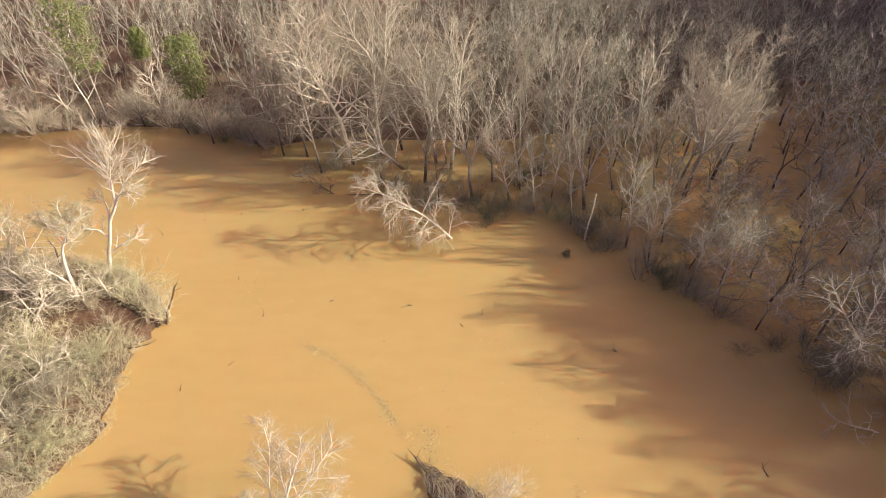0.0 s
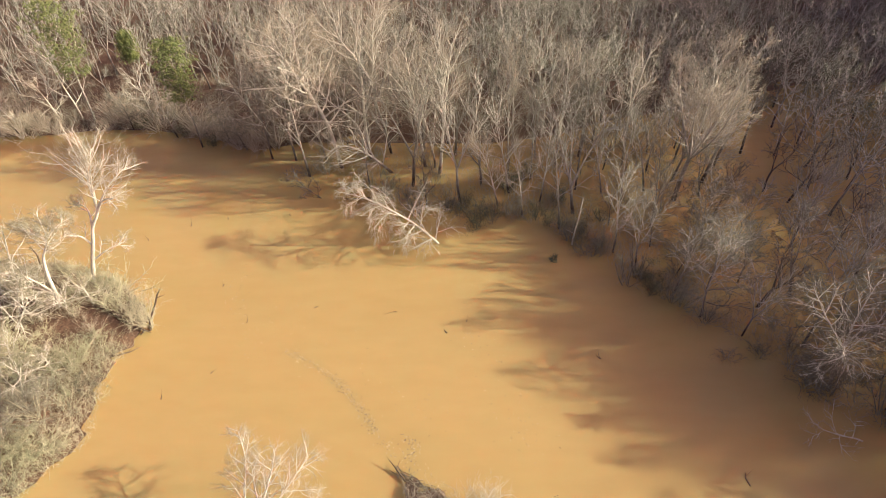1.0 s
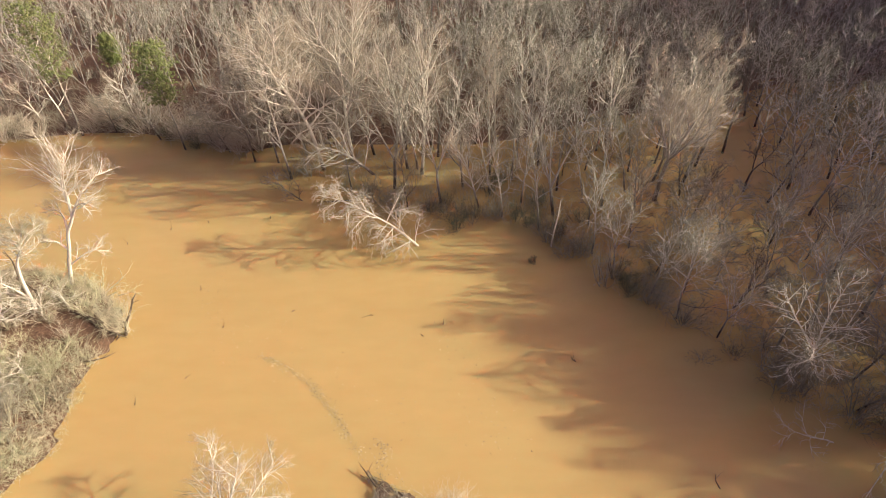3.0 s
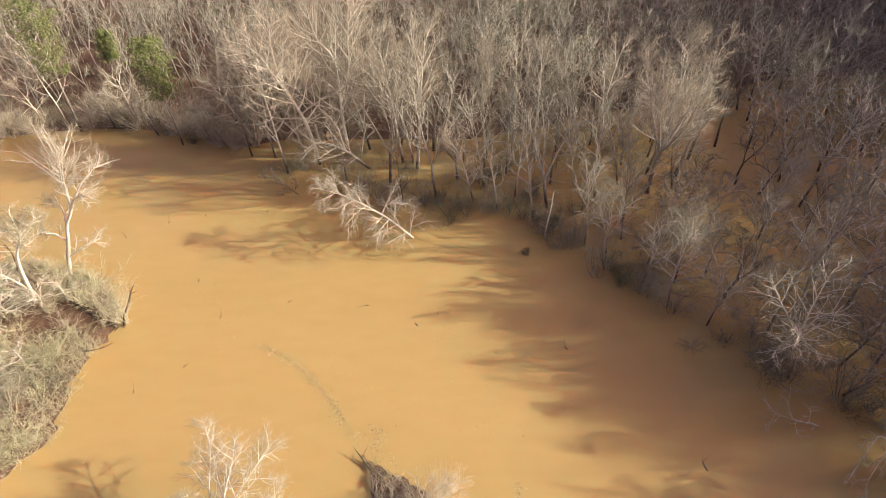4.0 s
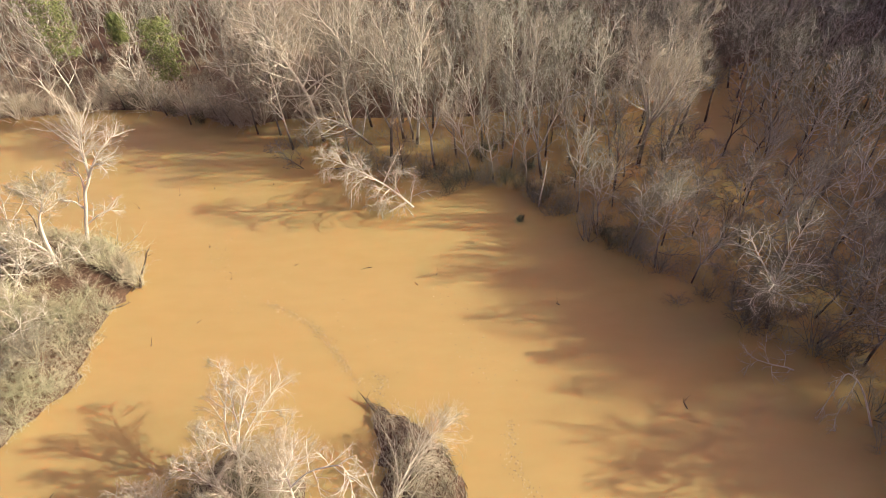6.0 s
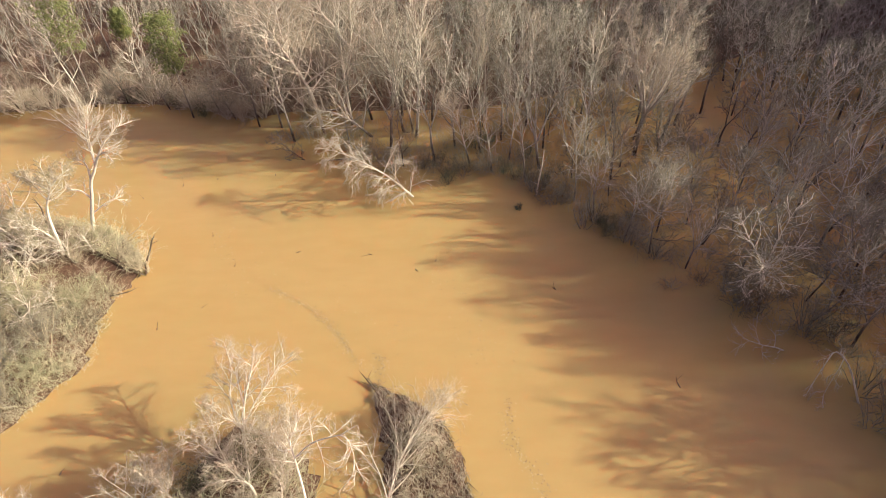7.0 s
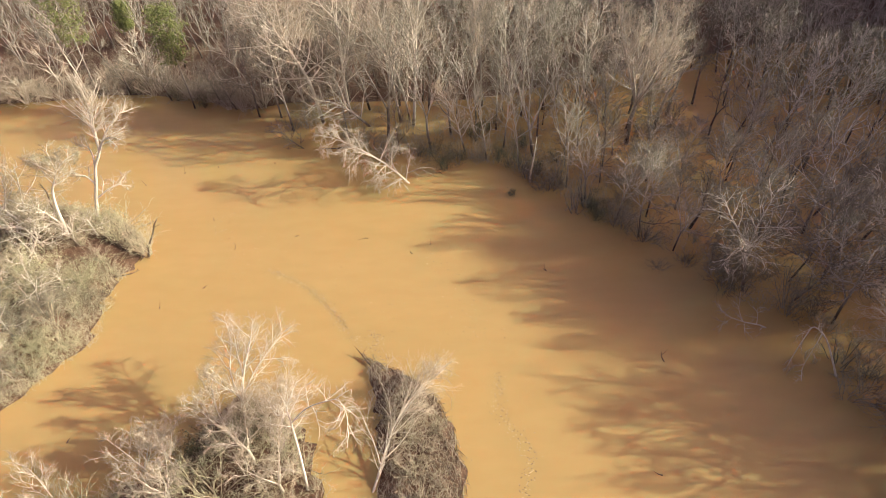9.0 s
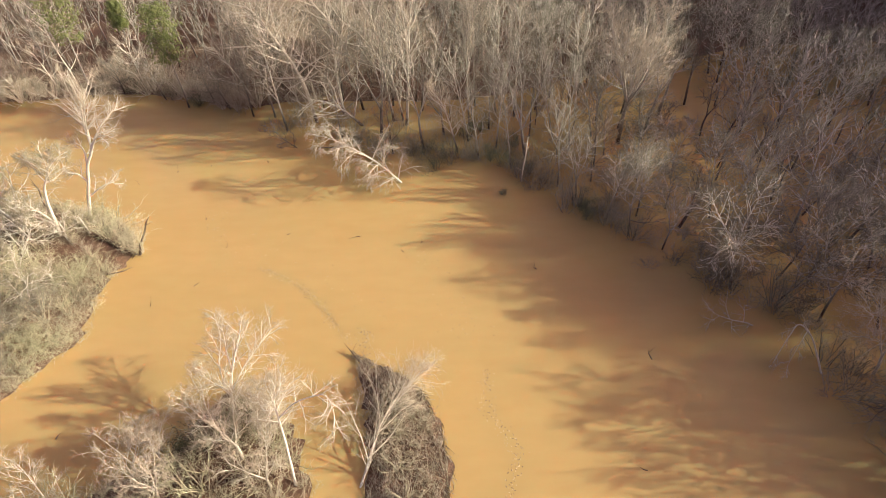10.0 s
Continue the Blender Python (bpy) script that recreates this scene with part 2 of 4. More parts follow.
def grow_tree(seed, height=22.0, girth=0.32, bare=0.35, limbs=11, spread=52, reach=0.34, wobble=0.16, rise=0.25, flop=0.0,
              counts=(6, 5, 4), forks=1, fork_angle=(14, 30), lean=(0, 0), twig=0.024, spine=None, fine=False, bold=True, spines=None):
    """Two meshes' worth of wood: the trunk with its limbs, and the crown of branches and twigs."""
    rng = random.Random(seed)
    trunk, crown = Wood(), Wood()
    slim = min(1.0, height / 20)
    leaders = []
    if spines:
        for n, line in enumerate(spines):
            p = bent([Vector(q) for q in line])
            span = sum((b - a).length for a, b in zip(p, p[1:]))
            if n:
                sway = rng.choice((-1, 1)) * rng.uniform(0.15, 0.4) * span
                p = [q + Vector((0, sway * (k / (len(p) - 1)) ** 1.3, 0)) for k, q in enumerate(p)]
            g = girth if n == 0 else girth * 0.55
            r = [max(0.03, g * (1 - (0.8 if n == 0 else 0.85) * i / (len(p) - 1))) for i in range(len(p))]
            if n:
                trunk.limbs.append(Wood())
            (trunk.limbs[-1] if n else trunk).tube(p, r, 6 if n else 8)
            leaders.append((p, r, bare if n == 0 else 0.2, max(0.35, min(1.0, 1.5 * span / height))))
    elif spine:
        p = [Vector(q) for q in spine]
        r = [girth * (1 - 0.86 * i / (len(p) - 1)) for i in range(len(p))]
        leaders.append((p, r, bare, 1.0))
        trunk.tube(p, r, 8)
    elif forks == 1:
        p, r = stem(rng, Vector((0, 0, -1.0)), Vector((lean[0], lean[1], 1)), height * 0.93, girth, girth * 0.14, 9, wobble * 0.55, 0.12)
        r[0] *= 1.35
        leaders.append((p, r, bare, 1.0))
        trunk.tube(p, r, 8 if fine else 6)
    else:
        fork_h = height * bare * rng.uniform(0.8, 1.0)
        p, r = stem(rng, Vector((0, 0, -1.0)), Vector((lean[0], lean[1], 1)), fork_h + 1, girth, girth * 0.8, 5, wobble * 0.5, 0.05)
        r[0] *= 1.35
        trunk.tube(p, r, 8 if fine else 6, tip=False)
        for k in range(forks):
            w = side_way(rng, (p[-1] - p[-2]).normalized(), radians(rng.uniform(*fork_angle)), 2 * math.pi * (k + rng.random() * 0.6) / forks)
            q, s = stem(rng, p[-1], w, (height - fork_h) * rng.uniform(0.8, 1.05), girth * 0.62, girth * 0.08, 7, wobble * 0.7, 0.22)
            trunk.tube(q, s, 5)
            leaders.append((q, s, 0.1, 0.75))
    for p, r, lo, share in leaders:
        count = max(3, round(limbs * (1 if len(leaders) == 1 else share if spines else 1.4 / forks)))
        for j in range(count):
            k = lo + (0.98 - lo) * ((j + rng.random() * 0.8) / count)
            at, d, rr = along(p, r, k)
            top = (k - lo) / (1 - lo)
            ang = radians(spread * (1.2 - 0.5 * top) * rng.uniform(0.75, 1.2))
            length = height * reach * share * (0.6 + 0.6 * math.sin(math.pi * min(1, 0.25 + 0.7 * top))) * rng.uniform(0.7, 1.15) * (1.0 - 0.3 * top)
            lp, lr = stem(rng, at, side_way(rng, d, ang, j * 2.4 + rng.uniform(-0.5, 0.5)), length, max(rr * 0.62, 0.075 * slim), 0.035 * slim, 5, wobble, rise, flop)
            trunk.tube(lp, lr, 5 if fine else 4)
            for b in range(counts[0]):
                k2 = 0.15 + 0.85 * (b + rng.random()) / counts[0]
                at2, d2, r2 = along(lp, lr, min(k2, 0.99))
                l2 = length * (0.68 - 0.3 * k2) * rng.uniform(0.7, 1.3)
                bp, br = stem(rng, at2, side_way(rng, d2, radians(rng.uniform(28, 64)), rng.uniform(0, 6.28)), l2, max(r2 * 0.65, twig * 2.0), twig, 3, wobble * 1.3, rise * 0.8, flop)
                (trunk if bold else crown).tube(bp, br, 3)
                for c in range(counts[1]):
                    k3 = 0.12 + 0.88 * (c + rng.random()) / counts[1]
                    at3, d3, r3 = along(bp, br, min(k3, 0.99))
                    l3 = max(0.6, l2 * (0.62 - 0.25 * k3) * rng.uniform(0.7, 1.3))
                    cp, cr = stem(rng, at3, side_way(rng, d3, radians(rng.uniform(25, 60)), rng.uniform(0, 6.28)), l3, max(r3 * 0.6, twig), twig * 0.5, 2 if fine else 1, wobble * 1.3, rise * 0.6, flop)
                    crown.tube(cp, cr, 3)
                    for e in range(counts[2]):
                        at4, d4, r4 = along(cp, cr, 0.2 + 0.79 * (e + rng.random()) / counts[2])
                        w4 = side_way(rng, d4, radians(rng.uniform(18, 52)), rng.uniform(0, 6.28))
                        crown.tube([at4, at4 + (w4 + Vector((0, 0, rise * 0.4 - flop * 0.3))) * max(0.5, l3 * rng.uniform(0.45, 0.95))], [twig * 0.8, 0], 3)
    return trunk, crown


def part(name, mesh, parent, label=""):
    ob = new(name, mesh)
    ob.parent = parent
    if label:
        ob["label"] = label
    return ob


def tree_thing(name, woods, bark_m, twig_m, label, category="tree", group=""):
    thing = new(name)
    trunk = part("trunk", woods[0].mesh(name + "_trunk", bark_m), thing)
    for w in woods[0].limbs:
        part("limb", w.mesh(name + "_limb", bark_m), trunk)
    part("crown", woods[1].mesh(name + "_crown", twig_m), thing)
    return tagged(thing, label, category, group)


def place(x, y, turn=0.0, size=1.0, tip=(0.0, 0.0), z=None, tall=1.0):
    """A pose on the ground, turned about its own axis and then tipped by degrees towards +x and +y."""
    h = max(ground_at(x, y), -0.35) if z is None else z
    m = Matrix.Translation((x, y, h)) @ Matrix.Rotation(radians(tip[0]), 4, "Y") @ Matrix.Rotation(radians(-tip[1]), 4, "X")
    return m @ Matrix.Rotation(turn, 4, "Z") @ Matrix.Diagonal((size, size, size * tall, 1))


def put(thing, m):
    thing.matrix_basis = m
    return thing


rng = random.Random(7)
taken = []


def free(x, y, gap):
    return all((x - a) ** 2 + (y - b) ** 2 > gap * gap for a, b in taken)


def hero(name, x, y, woods, bark_m, twig_m, label, turn=0.0, tip=(0, 0), size=1.0, z=None, category="tree", group=""):
    taken.append((x, y))
    return put(tree_thing(name, woods, bark_m, twig_m, label, category, group), place(x, y, turn, size, tip, z))


# ---------------------------------------------------------------- the trees that stand out
hero("sycamore", -20.1, 101.7, grow_tree(11, 28, 0.42, 0.22, 20, 62, 0.34, 0.24, 0.16, 0.16, (6, 6, 4), fine=True, twig=0.017, spines=[
        [(0, 0, -1), (-1.0, -0.4, 7.4), (-2.0, -0.6, 11.6), (-3.9, -0.8, 16.1), (-5.8, -1.0, 19.9), (-7.2, -1.1, 22.9), (-10.0, -1.3, 25.9)],
        [(-2.0, -0.6, 11.6), (-4.7, -0.9, 17.7), (-5.8, -1.2, 23.1), (-5.9, -1.4, 27.6)]]), PALE, PALE_TWIG,
     "large pale sycamore leaning out over the flooded bank", group="pale sycamores of the far bank", z=0.0)
hero("sycamore", -14.6, 105.2, grow_tree(12, 29, 0.38, 0.25, 18, 44, 0.28, 0.18, 0.28, 0, (6, 5, 5), fine=True, twig=0.017, spines=[
        [(0, 0, -1), (-0.4, 0, 7.3), (-0.3, 0, 11.4), (-0.3, 0, 20.0), (-2.9, 0, 24.1), (-3.8, 0, 28.5)],
        [(-0.3, 0, 11.4), (2.1, 0, 18.5), (2.5, 0, 24.5), (4.1, 0, 29.3)]]), PALE, PALE_TWIG,
     "tall pale forked sycamore standing in flood water", group="pale sycamores of the far bank", z=0.0)
hero("sycamore", -9.6, 99.2, grow_tree(13, 24, 0.34, 0.25, 18, 58, 0.3, 0.24, 0.16, 0.12, (6, 5, 5), fine=True, twig=0.017, spines=[
        [(0.6, 0.2, -1), (-1.6, 0, 1.6), (-4.5, -0.2, 4.4), (-8.6, -0.3, 6.3), (-12.4, -0.3, 5.1)],
        [(-4.5, -0.2, 4.4), (-6.0, -0.5, 10.4), (-11.5, -0.8, 15.4), (-14.0, -0.9, 18.7)]]), PALE, PALE_TWIG,
     "pale sycamore bent far over to the river side", group="pale sycamores of the far bank", z=0.0)
hero("sycamore", -1.1, 101.2, grow_tree(14, 23, 0.26, 0.3, 15, 52, 0.26, 0.22, 0.22, 0, (5, 5, 4), fine=True, twig=0.017, spines=[
        [(0, 0, -1), (-0.2, 0, 2.3), (-2.0, 0, 11.2), (-5.9, 0, 17.2), (-8.8, 0, 21.0)]]), PALE, PALE_TWIG,
     "slim pale sycamore leaning in a flooded stand", group="pale sycamores of the far bank", z=0.0)
hero("sycamore", -0.2, 99.0, grow_tree(15, 30, 0.36, 0.3, 13, 44, 0.27, 0.15, 0.34, 0, (6, 5, 5), forks=2, fork_angle=(6, 12), fine=True, twig=0.018), PALE, PALE_TWIG,
     "tall slim pale sycamore in a flooded stand", group="pale sycamores of the far bank")
hero("sycamore", -3.0, 101.5, grow_tree(16, 29, 0.30, 0.35, 11, 46, 0.26, 0.16, 0.3, 0, (6, 5, 5), lean=(-0.1, 0), fine=True, twig=0.018), PALE, PALE_TWIG,
     "tall slim pale sycamore in a flooded stand", group="pale sycamores of the far bank")
hero("pale_tree", 10.5, 86.9, grow_tree(17, 14, 0.2, 0.3, 16, 44, 0.26, 0.18, 0.2, 0, (6, 5, 5), fine=True, twig=0.016, spines=[
        [(0.3, 0, -1), (-0.3, 0, 2), (-1.4, 0, 6.6), (-2.8, 0, 10.6), (-4.7, 0, 13.4)]]), PALE, PALE_TWIG,
     "small pale tree leaning from the brushy bank", z=0.0)
hero("vase_tree", 42.8, 88.5, grow_tree(18, 30, 0.44, 0.42, 22, 34, 0.3, 0.16, 0.32, 0, (7, 6, 4), forks=5, fork_angle=(16, 36), lean=(-0.08, -0.2), fine=True), GREY, PALE_TWIG,
     "broad vase-shaped bare tree with a dense twiggy crown")
hero("bare_tree", 49.5, 94.0, grow_tree(19, 21, 0.34, 0.4, 11, 55, 0.3, 0.2, 0.3, 0, (6, 5, 4), forks=3, lean=(0.12, 0)), GREY, GREY_TWIG,
     "forked dark-stemmed bare tree in open flood water", group="dark-stemmed flooded trees")
hero("bare_tree", 54.0, 100.0, grow_tree(20, 19, 0.3, 0.4, 10, 55, 0.3, 0.2, 0.3, 0, (6, 5, 4), forks=2, lean=(0.08, 0)), GREY, GREY_TWIG,
     "forked dark-stemmed bare tree in open flood water", group="dark-stemmed flooded trees")
hero("bare_tree", 61.3, 105.0, grow_tree(21, 18, 0.27, 0.45, 10, 50, 0.3, 0.18, 0.3, 0, (6, 5, 4), forks=2, fork_angle=(5, 12)), BROWN, GREY_TWIG,
     "dark twin-stemmed bare tree in open flood water", group="dark-stemmed flooded trees")
hero("bare_tree", 59.5, 90.4, grow_tree(22, 15, 0.22, 0.3, 8, 50, 0.26, 0.34, 0.3, 0, (4, 4, 4), forks=2, fork_angle=(15, 25), lean=(0.1, 0)), BROWN, BROWN_TWIG,
     "crooked dark bare tree in open flood water", group="dark-stemmed flooded trees")
hero("bare_tree", 62.0, 86.8, grow_tree(23, 15, 0.26, 0.35, 11, 62, 0.36, 0.24, 0.25, 0, (6, 5, 4), lean=(0.2, 0)), BROWN, GREY_TWIG,
     "leaning dark bare tree with a wide grey crown", group="dark-stemmed flooded trees")
hero("bare_tree", 45.6, 60.3, grow_tree(24, 11, 0.27, 0.4, 8, 50, 0.3, 0.2, 0.3, 0, (5, 4, 3), forks=2, lean=(0.25, 0)), BROWN, BROWN_TWIG,
     "dark leaning twin-stemmed tree in flood water", group="dark-stemmed flooded trees")
hero("bare_tree", 48.3, 45.7, grow_tree(33, 13, 0.24, 0.6, 16, 58, 0.34, 0.26, 0.06, 0.1, (5, 5, 5), fine=True, twig=0.017, spines=[
        [(0.2, 0, -1), (-0.4, 0, 2), (-1.0, -0.2, 4.4), (-1.7, -0.4, 7.6), (-1.7, -0.4, 8.9)],
        [(-1.7, -0.4, 8.0), (-4.0, -0.8, 8.8), (-6.4, -1.6, 6.9)], [(-1.7, -0.4, 8.2), (-4.0, 0.6, 11.4), (-5.4, 1.0, 14.0)],
        [(-1.7, -0.4, 7.8), (-3.4, -1.4, 10.0), (-5.4, -2.4, 11.0)], [(-1.7, -0.4, 8.2), (-0.7, 0.4, 10.4), (0.8, 1.0, 12.4), (2.2, 1.2, 14.4)],
        [(-1.6, -0.4, 7.4), (-2.3, -1.6, 6.2), (-3.4, -2.6, 3.4)], [(-1.7, -0.4, 7.8), (0.6, 1.6, 9.6), (3.0, 2.4, 10.6)],
        [(-1.5, -0.3, 7.0), (-0.6, -2.2, 7.2), (0.4, -3.8, 6.0)]]), PALE, GREY_TWIG,
     "spreading pale-limbed bare tree at the flooded shore", z=0.0)
hero("bare_tree", 59.2, 30.5, grow_tree(26, 13, 0.2, 0.25, 11, 60, 0.4, 0.24, 0.18, 0, (6, 6, 5), forks=2, fine=True), BLEACHED, PALE_TWIG,
     "spreading pale-twigged small tree at the flooded shore")
hero("bare_tree", 39.0, 84.0, grow_tree(27, 10, 0.16, 0.2, 9, 60, 0.4, 0.28, 0.15, 0.1, (6, 5, 4)), PALE, PALE_TWIG,
     "low pale crooked tree in flood water")
hero("bare_tree", 36.5, 101.0, grow_tree(28, 24, 0.24, 0.45, 9, 46, 0.24, 0.2, 0.3, 0, (5, 5, 4), forks=2, lean=(-0.12, 0), fine=True), PALE, PALE_TWIG,
     "slim pale forked tree in a flooded stand")
for k, (x, y, h, g) in enumerate([(13.4, 97.5, 23, 0.22), (17.4, 96.0, 21, 0.2), (23.2, 101.5, 26, 0.24), (28.2, 104.5, 25, 0.24), (15.0, 107.5, 25, 0.26), (25.5, 92, 22, 0.2)]):
    hero("slim_tree", x, y, grow_tree(40 + k, h, g, 0.42, 11, 40, 0.22, 0.15, 0.34, 0, (6, 5, 4)), GREY, GREY_TWIG if k % 2 else PALE_TWIG,
         "tall slim grey bare tree in flood water", group="slim trees of the flooded stand")

# tree that has keeled over from the bank, its branches hanging to the river
hero("fallen_tree", 0.0, 76.0, grow_tree(50, 17, 0.24, 0.16, 26, 60, 0.30, 0.18, 0.0, 0.28, (6, 5, 4), twig=0.022, fine=True,
     spine=[(0.5, 0.2, -1), (0, 0, 0), (-2.0, -0.3, 2.6), (-4.3, -0.5, 5.0), (-6.8, -0.6, 6.9), (-9.3, -0.6, 8.6), (-12.2, -0.4, 9.8), (-14.6, 0, 10.4)]), BLEACHED, BLEACHED,
     "bleached tree leaning out from the bank over the river", z=0.0)


def snag(seed, height, girth, stubs):
    """A dead stem with a broken top and a few stubs."""
    r = random.Random(seed)
    w, twigs = Wood(), []
    p, rad = stem(r, Vector((0, 0, -1)), Vector((0, 0, 1)), height + 1, girth, girth * 0.55, 9, 0.1, 0.1)
    w.tube(p, rad, 7, tip=False)
    top = len(w.v)
    w.v.append(tuple(p[-1] + Vector((0.05, 0, 0.35))))
    w.f += [(top - 7 + k, top - 7 + (k + 1) % 7, top) for k in range(7)]
    for _ in range(stubs):
        at, d, rr = along(p, rad, r.uniform(0.3, 0.97))
        q, s = stem(r, at, side_way(r, d, radians(r.uniform(40, 80)), r.uniform(0, 6.28)), r.uniform(0.4, 1.9), rr * 0.4, 0.015, 3, 0.25, 0.15)
        twigs.append(Wood())
        twigs[-1].tube(q, s, 4)
    return w, twigs


def snag_thing(name, woods, material, label):
    thing = new(name)
    part("stem", woods[0].mesh(name + "_stem", material), thing)
    for w in woods[1]:
        part("stub", w.mesh(name + "_stub", material), thing)
    return tagged(thing, label, "dead tree")


put(snag_thing("dead_snag", snag(3, 8.7, 0.16, 9), BLEACHED, "bare pale broken snag standing at the flooded bank"), place(22.1, 75.2, z=0))
taken.append((22, 75))

# ---------------------------------------------------------------- flooded forest of the far bank
KINDS = []
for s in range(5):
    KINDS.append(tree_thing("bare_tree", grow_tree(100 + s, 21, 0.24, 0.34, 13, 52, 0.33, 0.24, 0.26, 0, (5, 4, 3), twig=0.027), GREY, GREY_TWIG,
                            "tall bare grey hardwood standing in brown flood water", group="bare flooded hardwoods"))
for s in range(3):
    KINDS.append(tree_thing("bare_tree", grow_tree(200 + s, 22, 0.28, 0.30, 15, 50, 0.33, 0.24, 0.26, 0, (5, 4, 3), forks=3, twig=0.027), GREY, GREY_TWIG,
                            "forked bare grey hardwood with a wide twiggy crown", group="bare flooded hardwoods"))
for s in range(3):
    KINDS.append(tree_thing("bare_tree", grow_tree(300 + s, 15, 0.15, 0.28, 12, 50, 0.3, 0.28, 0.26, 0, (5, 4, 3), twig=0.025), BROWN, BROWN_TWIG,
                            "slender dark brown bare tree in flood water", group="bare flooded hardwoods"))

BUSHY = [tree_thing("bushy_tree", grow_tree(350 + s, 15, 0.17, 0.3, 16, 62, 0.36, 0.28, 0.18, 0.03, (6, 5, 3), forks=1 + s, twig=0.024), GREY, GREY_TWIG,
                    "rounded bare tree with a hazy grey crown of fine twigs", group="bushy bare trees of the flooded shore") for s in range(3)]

EAST_SHORE = [(-38, 103), (-30, 98), (-20, 96), (-11, 93), (0, 85), (10, 83), (17, 80), (25, 72), (32, 66), (39, 56), (44, 51), (48, 44),
              (53, 38), (56, 25), (57, 0), (60, -30), (150, -30), (150, 150), (90, 195), (40, 190), (0, 172), (-18, 155), (-30, 132), (-38, 112)]
SHORE_LINE = EAST_SHORE[:16]
CLEAR = [(60, 108, 7), (66, 111, 7), (62, 97, 7), (56, 84, 6), (52, 70, 5), (58, 64, 5), (54, 52, 4), (8, 118, 6), (52, 36, 5)]


def view_edge(y):
    return 58 + 0.6 * (y - 15)


def shore_gap(x, y):
    d = 1e9
    for (ax, ay), (bx, by) in zip(SHORE_LINE, SHORE_LINE[1:]):
        ex, ey = bx - ax, by - ay
        k = min(1, max(0, ((x - ax) * ex + (y - ay) * ey) / (ex * ex + ey * ey)))
        d = min(d, math.hypot(x - ax - k * ex, y - ay - k * ey))
    return d


def woods_at(x, y):
    return inside(EAST_SHORE, np.array([x]), np.array([y]))[0] > 0 and not any((x - a) ** 2 + (y - b) ** 2 < r * r for a, b, r in CLEAR)


def scatter(kinds, spots, sizes, tilt=4.0, bias=(-1.0, 0.0)):
    used = set()
    for x, y in spots:
        i = rng.randrange(len(kinds))
        m = place(x, y, rng.uniform(0, 6.28), rng.uniform(*sizes), (rng.gauss(bias[0], tilt), rng.gauss(bias[1], tilt)), tall=rng.uniform(0.92, 1.12))
        if i in used:
            copy_thing(kinds[i], m)
        else:
            used.add(i)
            put(kinds[i], m)


spots = []
for _ in range(9000):
    x, y = rng.uniform(-40, 125), rng.uniform(5, 135)
    if len(spots) < 195 and x < view_edge(y) and woods_at(x, y) and shore_gap(x, y) < 30 and free(x, y, 6.2 if x < 6 and y < 103 else 4.7):
        taken.append((x, y))
        spots.append((x, y))
low = [(x, y) for x, y in spots if (y < 72 and shore_gap(x, y) < 16) or (x > 42 and rng.random() < 0.65)]
scatter(KINDS, [p for p in spots if p not in low], (0.75, 1.12))
scatter(BUSHY, low, (0.7, 1.2), 5, (2, 0))


def merged(name, lib, spots, sizes, bark_m, twig_m, label, tall=(0.9, 1.15)):
    """A wood that nobody could count: all its trunks in one mesh, all its crowns in another."""
    V = [[(np.array(w.v), np.concatenate([np.array(f) for f in w.f]), np.array([len(f) for f in w.f])) for w in pair] for pair in lib]
    out = [([], [], [], [0]), ([], [], [], [0])]
    for x, y in spots:
        a, s, h = rng.uniform(0, 6.28), rng.uniform(*sizes), max(ground_at(x, y), -0.3)
        tx, ty = rng.gauss(0, 0.06), rng.gauss(0, 0.06)
        R = np.array([[math.cos(a), -math.sin(a), tx], [math.sin(a), math.cos(a), ty], [0, 0, rng.uniform(*tall)]]) * s
        for (tv, corners, sides), (vs, cs, ns, n) in zip(V[rng.randrange(len(V))], out):
            vs.append(tv @ R.T + (x, y, h))
            cs.append(corners + n[0])
            ns.append(sides)
            n[0] += len(tv)
    thing = new(name)
    for piece, (vs, cs, ns, n), material in zip(("timber", "canopy"), out, (bark_m, twig_m)):
        corners, sides = np.concatenate(cs), np.concatenate(ns)
        me = bpy.data.meshes.new(name + "_" + piece)
        me.vertices.add(n[0])
        me.vertices.foreach_set("co", np.concatenate(vs).ravel())
        me.loops.add(len(corners))
        me.loops.foreach_set("vertex_index", corners)
        me.polygons.add(len(sides))
        me.polygons.foreach_set("loop_start", np.concatenate([[0], np.cumsum(sides)[:-1]]))
        me.polygons.foreach_set("use_smooth", [True] * len(sides))
        me.update(calc_edges=True)
        me.materials.append(material)
        part(piece, me, thing)
    return tagged(thing, label, "woods", kind="stuff")


mid_lib = [grow_tree(400 + s, 19, 0.22, 0.34, 13, 60, 0.35, 0.26, 0.22, 0, (5, 3, 3), forks=1 + (s % 3), twig=0.034) for s in range(6)]
far_lib = [grow_tree(430 + s, 21, 0.26, 0.34, 9, 54, 0.35, 0.22, 0.26, 0, (4, 3, 2), forks=1 + (s % 2), twig=0.045) for s in range(6)]
spots = []
for _ in range(9000):
    x, y = rng.uniform(-40, 150), rng.uniform(5, 195)
    if len(spots) < 240 and x < view_edge(y) + 10 and woods_at(x, y) and shore_gap(x, y) > 26 and free(x, y, 6.0 if x < 6 else 5.1):
        taken.append((x, y))
        spots.append((x, y))
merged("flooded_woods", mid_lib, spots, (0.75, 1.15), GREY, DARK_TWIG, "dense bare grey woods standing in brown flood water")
spots = []
